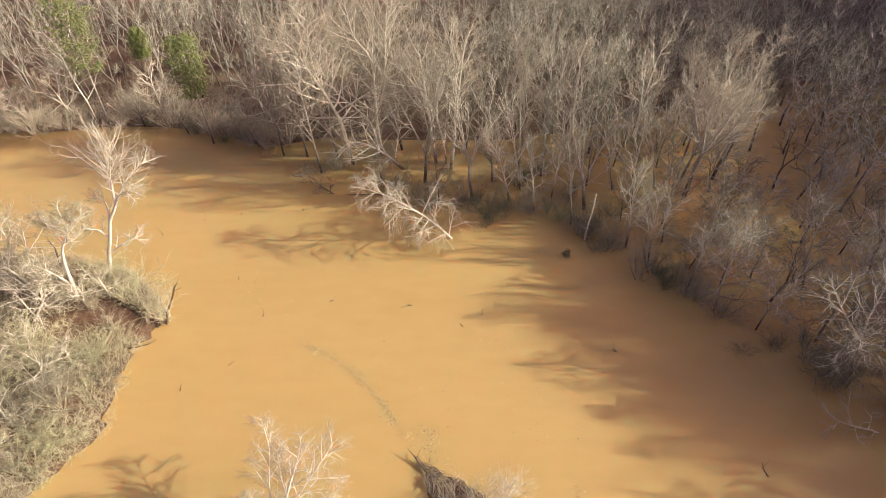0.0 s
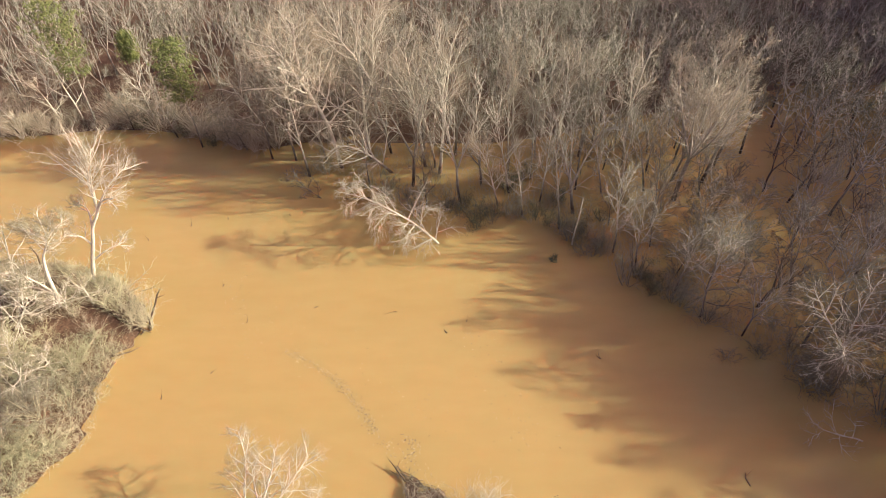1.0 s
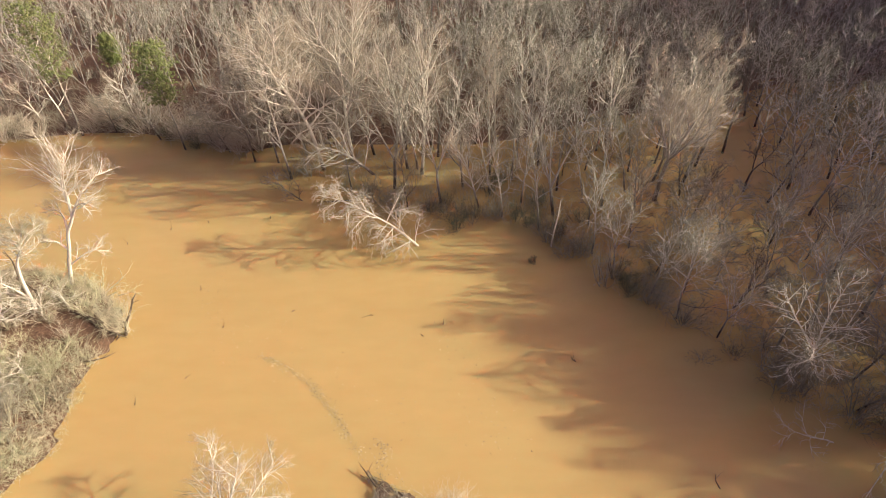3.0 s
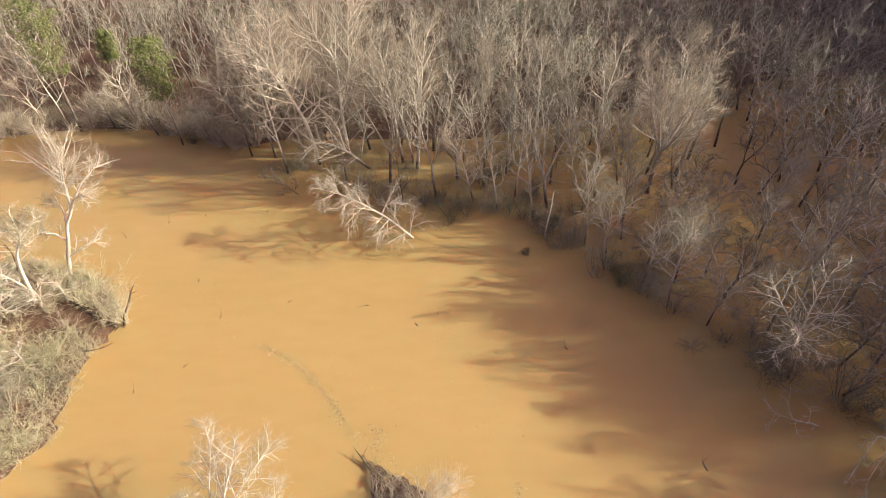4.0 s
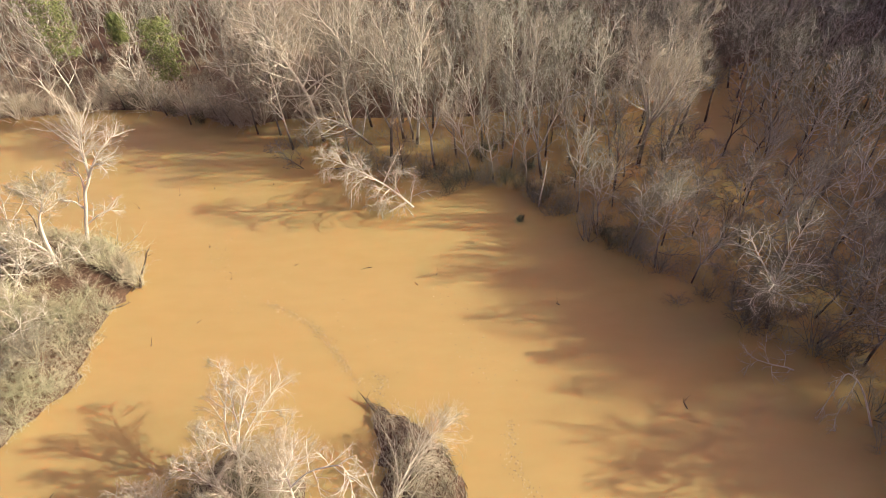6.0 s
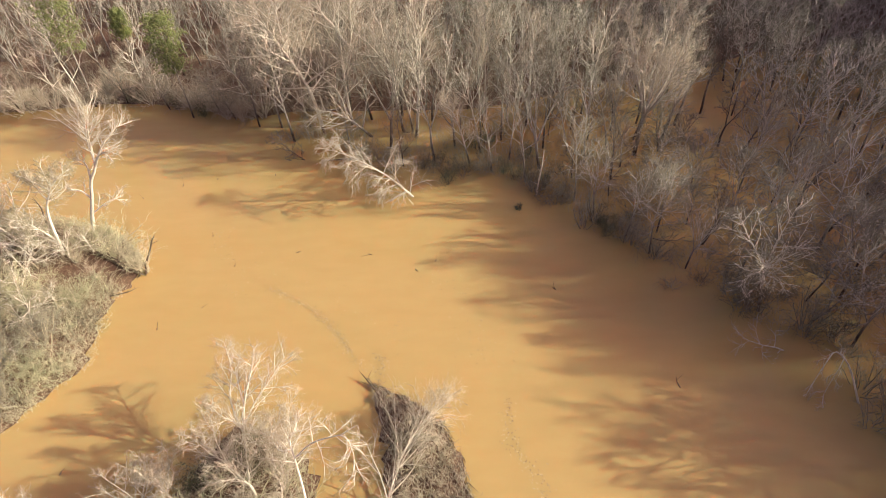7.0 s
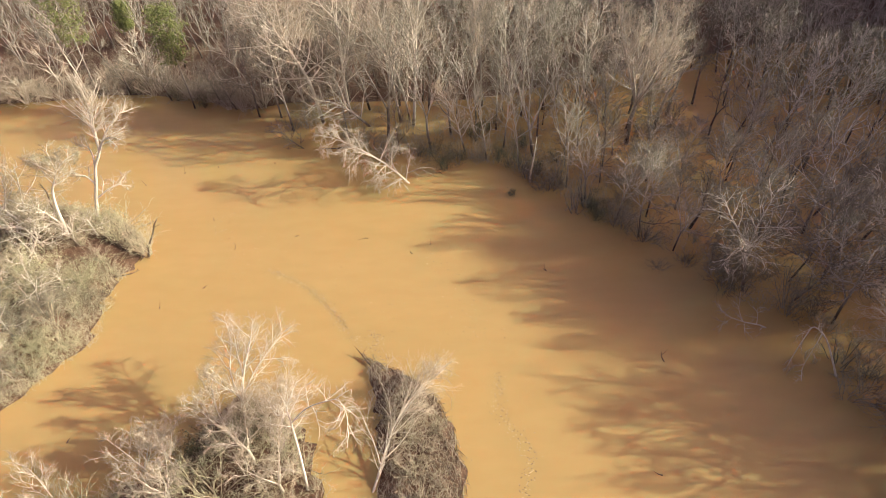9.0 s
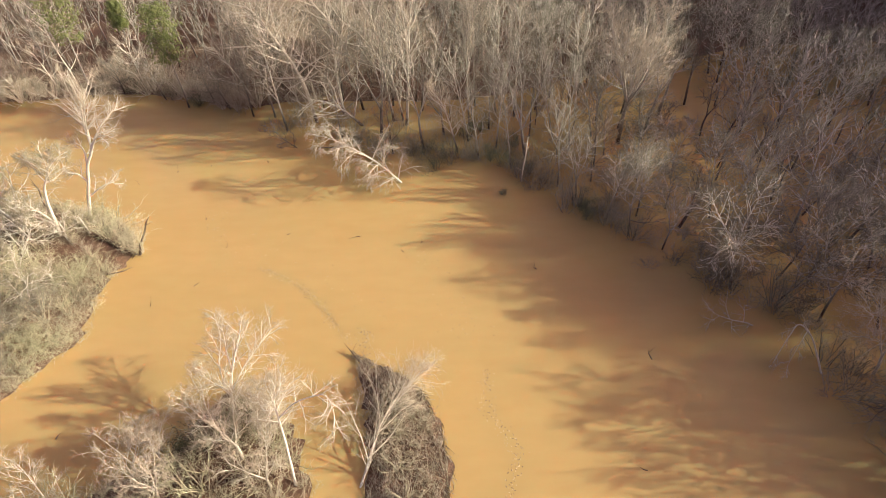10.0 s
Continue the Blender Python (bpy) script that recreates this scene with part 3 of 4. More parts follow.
for _ in range(12000):
    x, y = rng.uniform(-170, 150), rng.uniform(108, 208)
    ys = np.interp(x, [p[0] for p in NORTH_SHORE], [p[1] for p in NORTH_SHORE])
    if len(spots) < 305 and y > ys + 5 and -62 - 0.62 * y < x < view_edge(y) + 6 and not (x < -36 and y < 133 and min(abs(x + 53), abs(x + 80)) < 8) and free(x, y, 4.6):
        taken.append((x, y))
        spots.append((x, y))
merged("bank_woods", far_lib, spots, (0.75, 1.2), GREY, DARK_TWIG, "dense leafless grey-brown woods on the rising bank")
ridge_lib = [grow_tree(450 + s, 21, 0.3, 0.2, 14, 58, 0.34, 0.2, 0.2, 0, (4, 3, 2), forks=1 + s % 2, twig=0.04) for s in range(4)]
spots = []
for _ in range(6000):
    x, y = rng.uniform(62, 112), rng.uniform(-32, 62)
    if len(spots) < 48 and x > view_edge(max(y, 0)) + 1 and free(x, y, 5.8):
        taken.append((x, y))
        spots.append((x, y))
merged("shore_woods", far_lib, spots, (0.75, 1.0), GREY, DARK_TWIG, "leafless woods standing in the flood along the shore")
spots = [(196 + 6 * i + rng.gauss(0, 1.5), -40 + 5.0 * j + 2.5 * (i % 2) + rng.gauss(0, 1.3)) for i in range(3) for j in range(41)]
merged("ridge_woods", ridge_lib, spots, (0.93, 1.05), GREY, DARK_TWIG, "leafless woods climbing the ridge behind the flood", (0.96, 1.04))


# ---------------------------------------------------------------- shrubs and brush
def grow_shrub(seed, size=3.0, stems=9, spread=50, twig=0.018, counts=(5, 4), rise=0.1, flop=0.05, girth=0.05):
    r = random.Random(seed)
    w, c = Wood(), Wood()
    for k in range(stems):
        d = side_way(r, Vector((0, 0, 1)), radians(r.uniform(8, spread)), 6.28 * (k + r.random()) / stems)
        p, rad = stem(r, Vector((r.gauss(0, 0.2), r.gauss(0, 0.2), -0.5)), d, size * r.uniform(0.7, 1.15) + 0.5, girth, twig, 5, 0.22, rise, flop)
        w.tube(p, rad, 4)
        for b in range(counts[0]):
            at, dd, rr = along(p, rad, 0.25 + 0.74 * (b + r.random()) / counts[0])
            l2 = size * r.uniform(0.25, 0.5)
            q, s = stem(r, at, side_way(r, dd, radians(r.uniform(25, 65)), r.uniform(0, 6.28)), l2, max(rr * 0.6, twig), twig * 0.6, 2, 0.25, rise, flop)
            c.tube(q, s, 3)
            for e in range(counts[1]):
                at3, d3, _ = along(q, s, 0.1 + 0.88 * (e + r.random()) / counts[1])
                c.tube([at3, at3 + side_way(r, d3, radians(r.uniform(20, 55)), r.uniform(0, 6.28)) * l2 * r.uniform(0.35, 0.8)], [twig * 0.8, 0], 3)
    return w, c


def shrub_thing(name, woods, m1, m2, label, group=""):
    thing = new(name)
    part("base_wood", woods[0].mesh(name + "_wood", m1), thing)
    part("crown", woods[1].mesh(name + "_crown", m2), thing)
    return tagged(thing, label, "shrub", group)


GREY_SHRUBS = [shrub_thing("shrub", grow_shrub(500 + s, 4.2, 10, 48, 0.022, (6, 5), 0.08, 0.1), GREY_TWIG, GREY_TWIG, "bare grey thicket shrub rising from flood water",
                           "bare shrubs of the flooded bank") for s in range(4)]
spots = []
for a, b in zip(SHORE_LINE, SHORE_LINE[1:]):
    n = max(1, int(math.hypot(b[0] - a[0], b[1] - a[1]) / 1.9))
    for k in range(n):
        f = (k + rng.random()) / n
        x, y = a[0] + (b[0] - a[0]) * f + rng.gauss(1.0, 2.2), a[1] + (b[1] - a[1]) * f + rng.gauss(0.6, 2.2)
        if y > 8 and (x > -16 or rng.random() < 0.3):
            spots.append((x, y))
scatter(GREY_SHRUBS, spots, (0.6, 1.3), 8)


def leafy(seed, size, leaves, leaf=0.16, squash=0.8):
    """Stems and a loose, gappy mass of small two-faced leaves."""
    r = random.Random(seed)
    w, c = grow_shrub(seed, size, 8, 55, 0.02, (5, 2))
    lv = Wood()
    hubs = [Vector(w.v[r.randrange(len(w.v))]) for _ in range(30)] + [Vector(c.v[r.randrange(len(c.v))]) for _ in range(60)]
    for _ in range(leaves):
        p = hubs[r.randrange(len(hubs))] + Vector((r.gauss(0, 0.3), r.gauss(0, 0.3), r.gauss(0, 0.25))) * size * 0.3
        if p.z < 0.15:
            continue
        d = Vector((r.gauss(0, 1), r.gauss(0, 1), r.gauss(0, 0.5))).normalized()
        s = d.orthogonal().normalized() * leaf * 0.35
        n = len(lv.v)
        q = p + d * leaf * r.uniform(0.8, 1.5)
        m = p.lerp(q, 0.5)
        lv.v += [tuple(p), tuple(m + s + Vector((0, 0, 0.02))), tuple(q), tuple(m - s + Vector((0, 0, 0.02)))]
        lv.f += [(n, n + 1, n + 2), (n, n + 2, n + 3)]
    return w, lv


def leafy_thing(name, woods, m1, m2, label, group=""):
    thing = new(name)
    part("base_wood", woods[0].mesh(name + "_wood", m1), thing)
    part("foliage", woods[1].mesh(name + "_foliage", m2), thing)
    return tagged(thing, label, "shrub", group)


EVERGREENS = [leafy_thing("evergreen_shrub", leafy(600 + s, 3.8, 1900, 0.13), BROWN, EVERGREEN, "dull green evergreen shrub at the flooded bank", "evergreen shrubs of the bank") for s in range(3)]
scatter(EVERGREENS, [(19, 81.5), (21.5, 80), (24, 78), (17, 83), (10, 84), (6.5, 80.5), (26, 74), (15.5, 95), (17.5, 98), (13, 92), (31, 66.5), (33, 88), (22, 88), (28, 82), (5, 88), (-58, 116), (-50, 112), (-70, 121)], (0.7, 1.25), 4)
put(leafy_thing("evergreen_shrub", leafy(610, 1.3, 600, 0.12), BROWN, EVERGREEN, "half-drowned dark shrub standing off the bank"), place(18.4, 71.0, z=-0.2))
put(leafy_thing("evergreen_shrub", leafy(611, 3.6, 3000, 0.12), BROWN, EVERGREEN, "dense dark rounded shrub at the waterline"), place(31.8, 63.6, z=-0.2))


def brush_mass(name, spots, size, material, label, seed, twig=0.02, per=7):
    """Low woody brush as one mass of stems and twigs."""
    r = random.Random(seed)
    w = Wood()
    for x, y in spots:
        h = max(ground_at(x, y), -0.1)
        for _ in range(per):
            d = side_way(r, Vector((0, 0, 1)), radians(r.uniform(5, 60)), r.uniform(0, 6.28))
            p = Vector((x + r.gauss(0, 0.5), y + r.gauss(0, 0.5), h - 0.1))
            l = size * r.uniform(0.5, 1.3)
            q = p + d * l
            w.tube([p, q], [twig * 1.3, 0], 3)
            for _ in range(3):
                f = p.lerp(q, r.uniform(0.25, 0.9))
                w.tube([f, f + side_way(r, d, radians(r.uniform(20, 60)), r.uniform(0, 6.28)) * l * r.uniform(0.3, 0.6)], [twig, 0], 3)
    ob = new(name, w.mesh(name, material))
    return tagged(ob, label, "brush", kind="stuff")


spots = []
while len(spots) < 900:
    x, y = rng.uniform(-38, 130), rng.uniform(10, 150)
    if x > -16 and x < view_edge(y) and woods_at(x, y) and (rng.random() < (0.2 if x < 30 else 0.08) or shore_gap(x, y) < (12 if x < 40 else 5)):
        spots.append((x, y))
brush_mass("flooded_brush", spots, 2.4, GREY_TWIG, "bare understory brush poking out of flood water", 71, 0.016)
spots = []
while len(spots) < 700:
    x, y = rng.uniform(-120, -20), rng.uniform(106, 170)
    ys = np.interp(x, [p[0] for p in NORTH_SHORE], [p[1] for p in NORTH_SHORE])
    if y > ys - 1 and rng.random() < math.exp(-(y - ys) / 25):
        spots.append((x, y))
brush_mass("bank_brush", spots, 2.8, GREY_TWIG, "tangled bare brown brush on the far bank", 72, 0.026)


# ---------------------------------------------------------------- pines and overhanging trees of the far bank
def grow_pine(seed, height, girth, low, reach):
    r = random.Random(seed)
    w, n = Wood(), Wood()
    p, rad = stem(r, Vector((0, 0, -1)), Vector((0, 0, 1)), height + 1, girth, 0.05, 10, 0.05, 0.1)
    w.tube(p, rad, 8)
    for k in range(64):
        f = low + (0.99 - low) * (k + r.random()) / 64
        at, d, rr = along(p, rad, f)
        top = (f - low) / (1 - low)
        l = reach * (0.35 + 0.9 * math.sin(math.pi * (0.12 + 0.86 * top)) ** 0.8) * r.uniform(0.6, 1.15)
        q, s = stem(r, at, side_way(r, d, radians(r.uniform(55, 85)), k * 2.4 + r.uniform(-0.4, 0.4)), l, max(0.03, rr * 0.35), 0.015, 4, 0.18, 0.22)
        w.tube(q, s, 4)
        for _ in range(18):
            a, dd, _ = along(q, s, r.uniform(0.25, 1.0) * 0.99)
            c = a + Vector((r.gauss(0, 0.6), r.gauss(0, 0.6), r.gauss(0, 0.35)))
            for _ in range(13):
                e = (dd * 0.5 + Vector((r.gauss(0, 0.8), r.gauss(0, 0.8), r.gauss(0.25, 0.6)))).normalized() * r.uniform(0.3, 0.6)
                n.tube([c, c + e], [0.048, 0], 3)
    return w, n


def pine(x, y, seed, height, girth, low, reach, tip, label):
    thing = new("pine")
    w, n = grow_pine(seed, height, girth, low, reach)
    part("trunk", w.mesh("pine_trunk", GREY), thing)
    part("needles", n.mesh("pine_needles", NEEDLES), thing)
    taken.append((x, y))
    put(tagged(thing, label, "tree"), place(x, y, 0, 1, tip))


pine(-52.5, 111.5, 81, 23, 0.2, 0.48, 4.2, (0, 0), "bright green pine among bare trees on the far bank")
pine(-79.5, 119.5, 82, 29, 0.24, 0.46, 5.4, (0, 0), "taller yellow-green pine behind a pale trunk")
pine(-70, 127, 83, 19, 0.14, 0.7, 1.6, (0, 0), "thin sparse green pine on the far bank")
for k, (x, y, h, tip, pale) in enumerate([(-90, 120, 17, (6, -22), 1), (-97, 117, 13, (-12, -25), 1), (-84, 119, 24, (-6, 2), 1), (-66, 117, 16, (0, -8), 1), (-60, 113, 14, (0, -14), 0),
                                          (-47, 110, 13, (4, -22), 0), (-42, 110, 15, (-8, -16), 0), (-72, 117, 13, (6, -20), 0), (-104, 118, 16, (0, -12), 1), (-110, 119, 18, (0, -6), 1), (-36, 111, 19, (-10, -8), 1)]):
    hero("bank_tree", x, y + (3.5 if x < -44 else 0), grow_tree(700 + k, h, 0.2, 0.3, 11, 56, 0.34, 0.22, 0.15, 0.12, (6, 5, 4), twig=0.018), PALE if pale else GREY, PALE_TWIG if pale else GREY_TWIG,
         "bare tree leaning out over the water from the far bank", tip=tip, group="leaning trees of the far bank")

spots = []
for _ in range(70):
    x = rng.uniform(-118, -34)
    ys = np.interp(x, [p[0] for p in NORTH_SHORE], [p[1] for p in NORTH_SHORE])
    spots.append((x, ys + rng.uniform(-1.5, 7)))
PALE_SHRUBS = [shrub_thing("shrub", grow_shrub(520 + s, 4.4, 11, 55, 0.026, (5, 4), 0.05, 0.15), BLEACHED, PALE_TWIG, "pale leafless shrub hanging over the far shore", "pale shrubs of the far shore") for s in range(3)]
scatter(PALE_SHRUBS, spots[:3], (1, 1.3))
for x, y in spots[3:]:
    copy_thing(PALE_SHRUBS[rng.randrange(3)], place(x, y, rng.uniform(0, 6.28), rng.uniform(0.7, 1.5), (rng.gauss(0, 8), rng.gauss(-12, 8))))


# ---------------------------------------------------------------- west bank
hero("white_sycamore", -53.8, 67.0, grow_tree(61, 21, 0.33, 0.7, 15, 42, 0.26, 0.2, 0.17, 0, (5, 5, 4), twig=0.014, fine=True, spines=[
        [(-0.3, 0, -1.5), (1.5, 0, 3.4), (3.0, 0, 6.8), (4.1, 0, 9.6), (5.9, 0, 12.2), (6.4, 0, 14.5), (6.7, 0, 16.9), (7.7, 0, 19.9), (8.5, 0, 21.8)],
        [(6.4, 0, 14.0), (6.7, 0, 16.3), (6.1, 0, 18.5), (5.7, 0, 20.0)], [(5.9, 0, 12.2), (7.7, 0, 14.4), (9.5, 0, 15.5), (11.5, 0, 16.0)],
        [(6.1, 0, 12.8), (8.0, 0, 15.2), (8.9, 0, 16.3), (10.6, 0, 17.8), (12.0, 0, 18.6)], [(6.5, 0, 14.8), (7.2, 0, 16.6), (8.5, 0, 19.3), (9.8, 0, 21.0)],
        [(4.1, 0, 9.6), (4.5, 0, 11.9), (4.1, 0, 12.9), (2.7, 0, 13.6)], [(1.5, 0, 3.4), (4.4, 0, 5.2), (7.1, 0, 6.1)],
        [(2.8, 0, 6.4), (1.9, 0, 8.2), (0.9, 0, 8.6)]]), WHITE, PALE_TWIG,
     "tall white-barked sycamore with a fan-shaped crown on the bank", z=1.0)
hero("white_sycamore", -54.6, 59.9, grow_tree(62, 16, 0.3, 0.6, 13, 60, 0.26, 0.3, 0.22, 0, (6, 6, 5), twig=0.018, fine=True, spines=[
        [(-0.3, 0, -1.5), (0.5, 0, 3.2), (1.0, 0, 6.8), (1.8, 0, 9.6), (2.8, 0, 11.2), (3.7, 0, 12.7), (4.3, 0, 14.6)],
        [(3.7, 0, 12.7), (2.6, 0, 14.0), (1.4, 0, 15.6)], [(0.5, 0, 3.2), (-0.9, 0, 7.1), (-1.9, 0, 10.1)], [(3.8, 0, 12.9), (5.4, 0, 14.4), (7.0, 0, 15.2)],
        [(0.4, 0, 3.0), (-2.0, -1.0, 5.0), (-4.6, -2.0, 4.2)]]), WHITE, BRUSH,
     "crooked white-stemmed tree with a fuzzy tan crown", z=1.0)
hero("white_sycamore", -60.0, 60.5, grow_tree(63, 14, 0.27, 0.4, 14, 62, 0.32, 0.28, 0.18, 0.05, (5, 5, 4), twig=0.017, fine=True, spines=[
        [(1.0, 0, -1.5), (0, 0, 1.5), (-2.6, 0, 6.0), (-5.0, 0, 9.4), (-7.2, 0.4, 11.8)], [(-0.4, 0, 2.4), (-3.4, -1.2, 3.4), (-6.0, -2.4, 2.4)],
        [(-2.6, 0, 6.0), (-1.8, 0.6, 9.0), (-2.4, 1.0, 12.0)]]), WHITE, BRUSH,
     "white sycamore leaning back over the brushy bank", z=1.0)
for k, (x, y, h, ln) in enumerate([(-61, 59, 10, (0.7, -0.2)), (-57, 57.5, 9, (-0.6, 0.3)), (-59, 55, 8, (0.8, 0.2)), (-54, 60, 6, (0.5, -0.5)), (-50, 60.5, 5, (-0.4, 0.4)), (-64, 64, 13, (0.2, 0.2)), (-66, 55, 11, (0.1, -0.4)), (-70, 62, 14, (0.2, 0)),
                                   (-63, 48, 10, (-0.3, 0.2)), (-73, 52, 13, (0.3, -0.1)), (-68, 42, 12, (0.4, 0.1)), (-62, 35, 10, (-0.3, 0)), (-72, 32, 12, (0.2, 0)), (-80, 46, 14, (0.2, 0)), (-80, 62, 13, (0, 0)), (-49, 48, 5, (0.2, -0.1)), (-50.5, 43.5, 6.5, (0.3, 0.3)), (-50.5, 38.5, 6, (0.0, 0)), (-54, 37, 7.5, (-0.3, 0.2)), (-50, 32.5, 6.5, (0.2, 0)), (-57, 43, 8, (0.4, 0.3)), (-56, 50, 7, (0.6, -0.1)), (-60, 33, 8, (0.3, 0.2))]):
    hero("sprawling_tree", x, y, grow_tree(620 + k, h, 0.2, 0.14, 11, 74, 0.55, 0.3, 0.08, 0.12, (5, 4, 4), lean=ln, twig=0.016, fine=True), WHITE, BRUSH if k % 3 else PALE_TWIG,
         "low sprawling pale-limbed bare tree among bank brush", group="sprawling trees of the brushy bank")


def dead_stem(name, points, girth, material, label, stubs, seed, category="dead tree"):
    """A bent dead stem given by a few places, thick at the first, with stubs along it."""
    r = random.Random(seed)
    o = Vector(points[0])
    p = [Vector(q) - o for q in points]
    rad = [girth * (1 - 0.7 * k / (len(p) - 1)) for k in range(len(p))]
    w = Wood()
    w.tube(p, rad, 7)
    thing = new(name)
    thing.matrix_basis = Matrix.Translation(o)
    part("stem", w.mesh(name + "_stem", material), thing)
    for _ in range(stubs):
        at, d, rr = along(p, rad, r.uniform(0.15, 0.97))
        q, s = stem(r, at, side_way(r, d, radians(r.uniform(35, 75)), r.uniform(0, 6.28)), r.uniform(0.5, 1.8), rr * 0.5, 0.012, 3, 0.3, 0.1)
        w2 = Wood()
        w2.tube(q, s, 4)
        part("stub", w2.mesh(name + "_stub", material), thing)
    return tagged(thing, label, category)


dead_stem("dead_snag", [(-54.5, 61.5, 0.5), (-55.4, 62.5, 3.5), (-57.2, 63.2, 5.8), (-57.0, 63.6, 8.2), (-57.6, 63.8, 10.5)], 0.24, DEADWOOD, "dark crooked dead stem among white-barked trees", 7, 5)
dead_stem("stump", [(-40.5, 56.6, 0.0), (-40.2, 57.2, 1.6), (-39.4, 58.3, 3.2), (-38.9, 59.0, 4.6), (-38.1, 59.5, 5.8)], 0.2, DEADWOOD, "dark broken leaning stem at the tip of the bank", 6, 6)
dead_stem("driftwood_log", [(-49.0, 60.2, 1.5), (-46.8, 59.2, 1.4), (-44.4, 57.6, 1.0), (-42.0, 56.6, 0.6), (-39.8, 55.9, 0.12)], 0.48, DEADWOOD, "dark rotting log sliding off the bank", 10, 7, "log")
dead_stem("driftwood_log", [(-46.0, 52.0, 0.5), (-43.4, 51.6, 0.3), (-41.4, 52.4, 0.2), (-40.2, 53.6, 0.1)], 0.14, DEADWOOD, "thin dark branch trailing from the bank brush", 5, 8, "log")

BRUSHES = [shrub_thing("bank_shrub", grow_shrub(640 + s, 3.2, 11, 62, 0.02, (5, 4), 0.05, 0.15), BRUSH, (BRUSH, BRUSH, BRUSH_GREEN, PALE_TWIG)[s],
                       ("pale tan leafless shrub on the littered bank", "pale tan leafless shrub on the littered bank", "yellow-green twiggy shrub on the littered bank", "whitish leafless shrub on the littered bank")[s],
                       "shrubs of the brushy bank") for s in range(4)]
spots = []
for _ in range(6000):
    x, y = rng.uniform(-90, -38), rng.uniform(22, 73)
    d = inside(WEST_BANK, np.array([x]), np.array([y]))[0]
    if len(spots) < 120 and 0.9 < d and (d < 11 or rng.random() < 0.35) and not (-54 < x < -48 and 52 < y < 58) and not (-50 < x < -39 and 53.5 < y - 0.4 * (-44 - x) < 58.3) and all((x - a) ** 2 + (y - b) ** 2 > 7.5 for a, b in spots):
        spots.append((x, y))
scatter(BRUSHES, spots, (0.65, 1.4), 10, (3, 0))
put(shrub_thing("bank_shrub", grow_shrub(650, 5.2, 16, 42, 0.018, (6, 6), 0.05, 0.12), BRUSH, BRUSH, "wispy tan shrub beside a broken dark stem"), place(-40.6, 57.2, z=0.1))
broad = put(shrub_thing("bank_shrub", grow_shrub(651, 5.0, 24, 70, 0.02, (8, 7), 0.05, 0.12), BRUSH, BRUSH_GREEN, "broad yellow-green twiggy shrub on the bank", "broad shrubs of the brushy bank"), place(-52.5, 47.5))
grey_broad = put(shrub_thing("bank_shrub", grow_shrub(652, 4.6, 22, 72, 0.018, (8, 7), 0.05, 0.14), BRUSH, GREY_TWIG, "broad grey-tan twiggy shrub on the bank", "broad shrubs of the brushy bank"), place(-46.5, 41))
for k, (x, y, size) in enumerate([(-46.5, 49, 0.8), (-44.2, 46, 0.6), (-48.5, 44.5, 0.8), (-45, 36.5, 0.8), (-49.5, 38, 1.0), (-47.5, 33, 0.8), (-52, 34, 1.0), (-55, 40.5, 1.1), (-58, 46, 1.0), (-57, 51, 0.8),
                                  (-51, 29.5, 0.9), (-55, 27, 1.0), (-61, 40, 1.1), (-60, 30, 1.1), (-62, 53, 0.9)]):
    copy_thing(broad if k % 3 == 0 else grey_broad, place(x, y, k * 1.3, size))
spots = []
while len(spots) < 560:
    x, y = rng.uniform(-90, -38), rng.uniform(15, 74)
    d = inside(WEST_BANK, np.array([x]), np.array([y]))[0]
    if d > -0.3 and (d < 12 or rng.random() < 0.4) and not (-54 < x < -48 and 53 < y < 57) and not (-49 < x < -39 and 54.5 < y - 0.4 * (-44 - x) < 58.0):
        spots.append((x, y))
brush_mass("west_bank_stalks", spots[::3], 2.0, BRUSH_GREEN, "yellow-green stalks and canes on the littered bank", 76, 0.022, 9)
brush_mass("west_bank_brush", spots, 1.7, BRUSH, "tan tangle of low brush and dead stalks on the bank", 73, 0.013, 10)
spots = []
for (ax, ay), (bx, by) in zip(WEST_BANK[:8], WEST_BANK[1:9]):
    n = int(math.hypot(bx - ax, by - ay) / 0.26)
    for k in range(n):
        f, off = (k + rng.random()) / n, rng.uniform(-0.5, 2.2)
        x, y = ax + (bx - ax) * f - off, ay + (by - ay) * f
        if not (53.5 < y < 57.5 and x > -44):
            spots.append((x, y))
brush_mass("bank_fringe", spots, 1.6, BRUSH, "tan twigs hanging over the edge of the bank", 77, 0.014, 9)

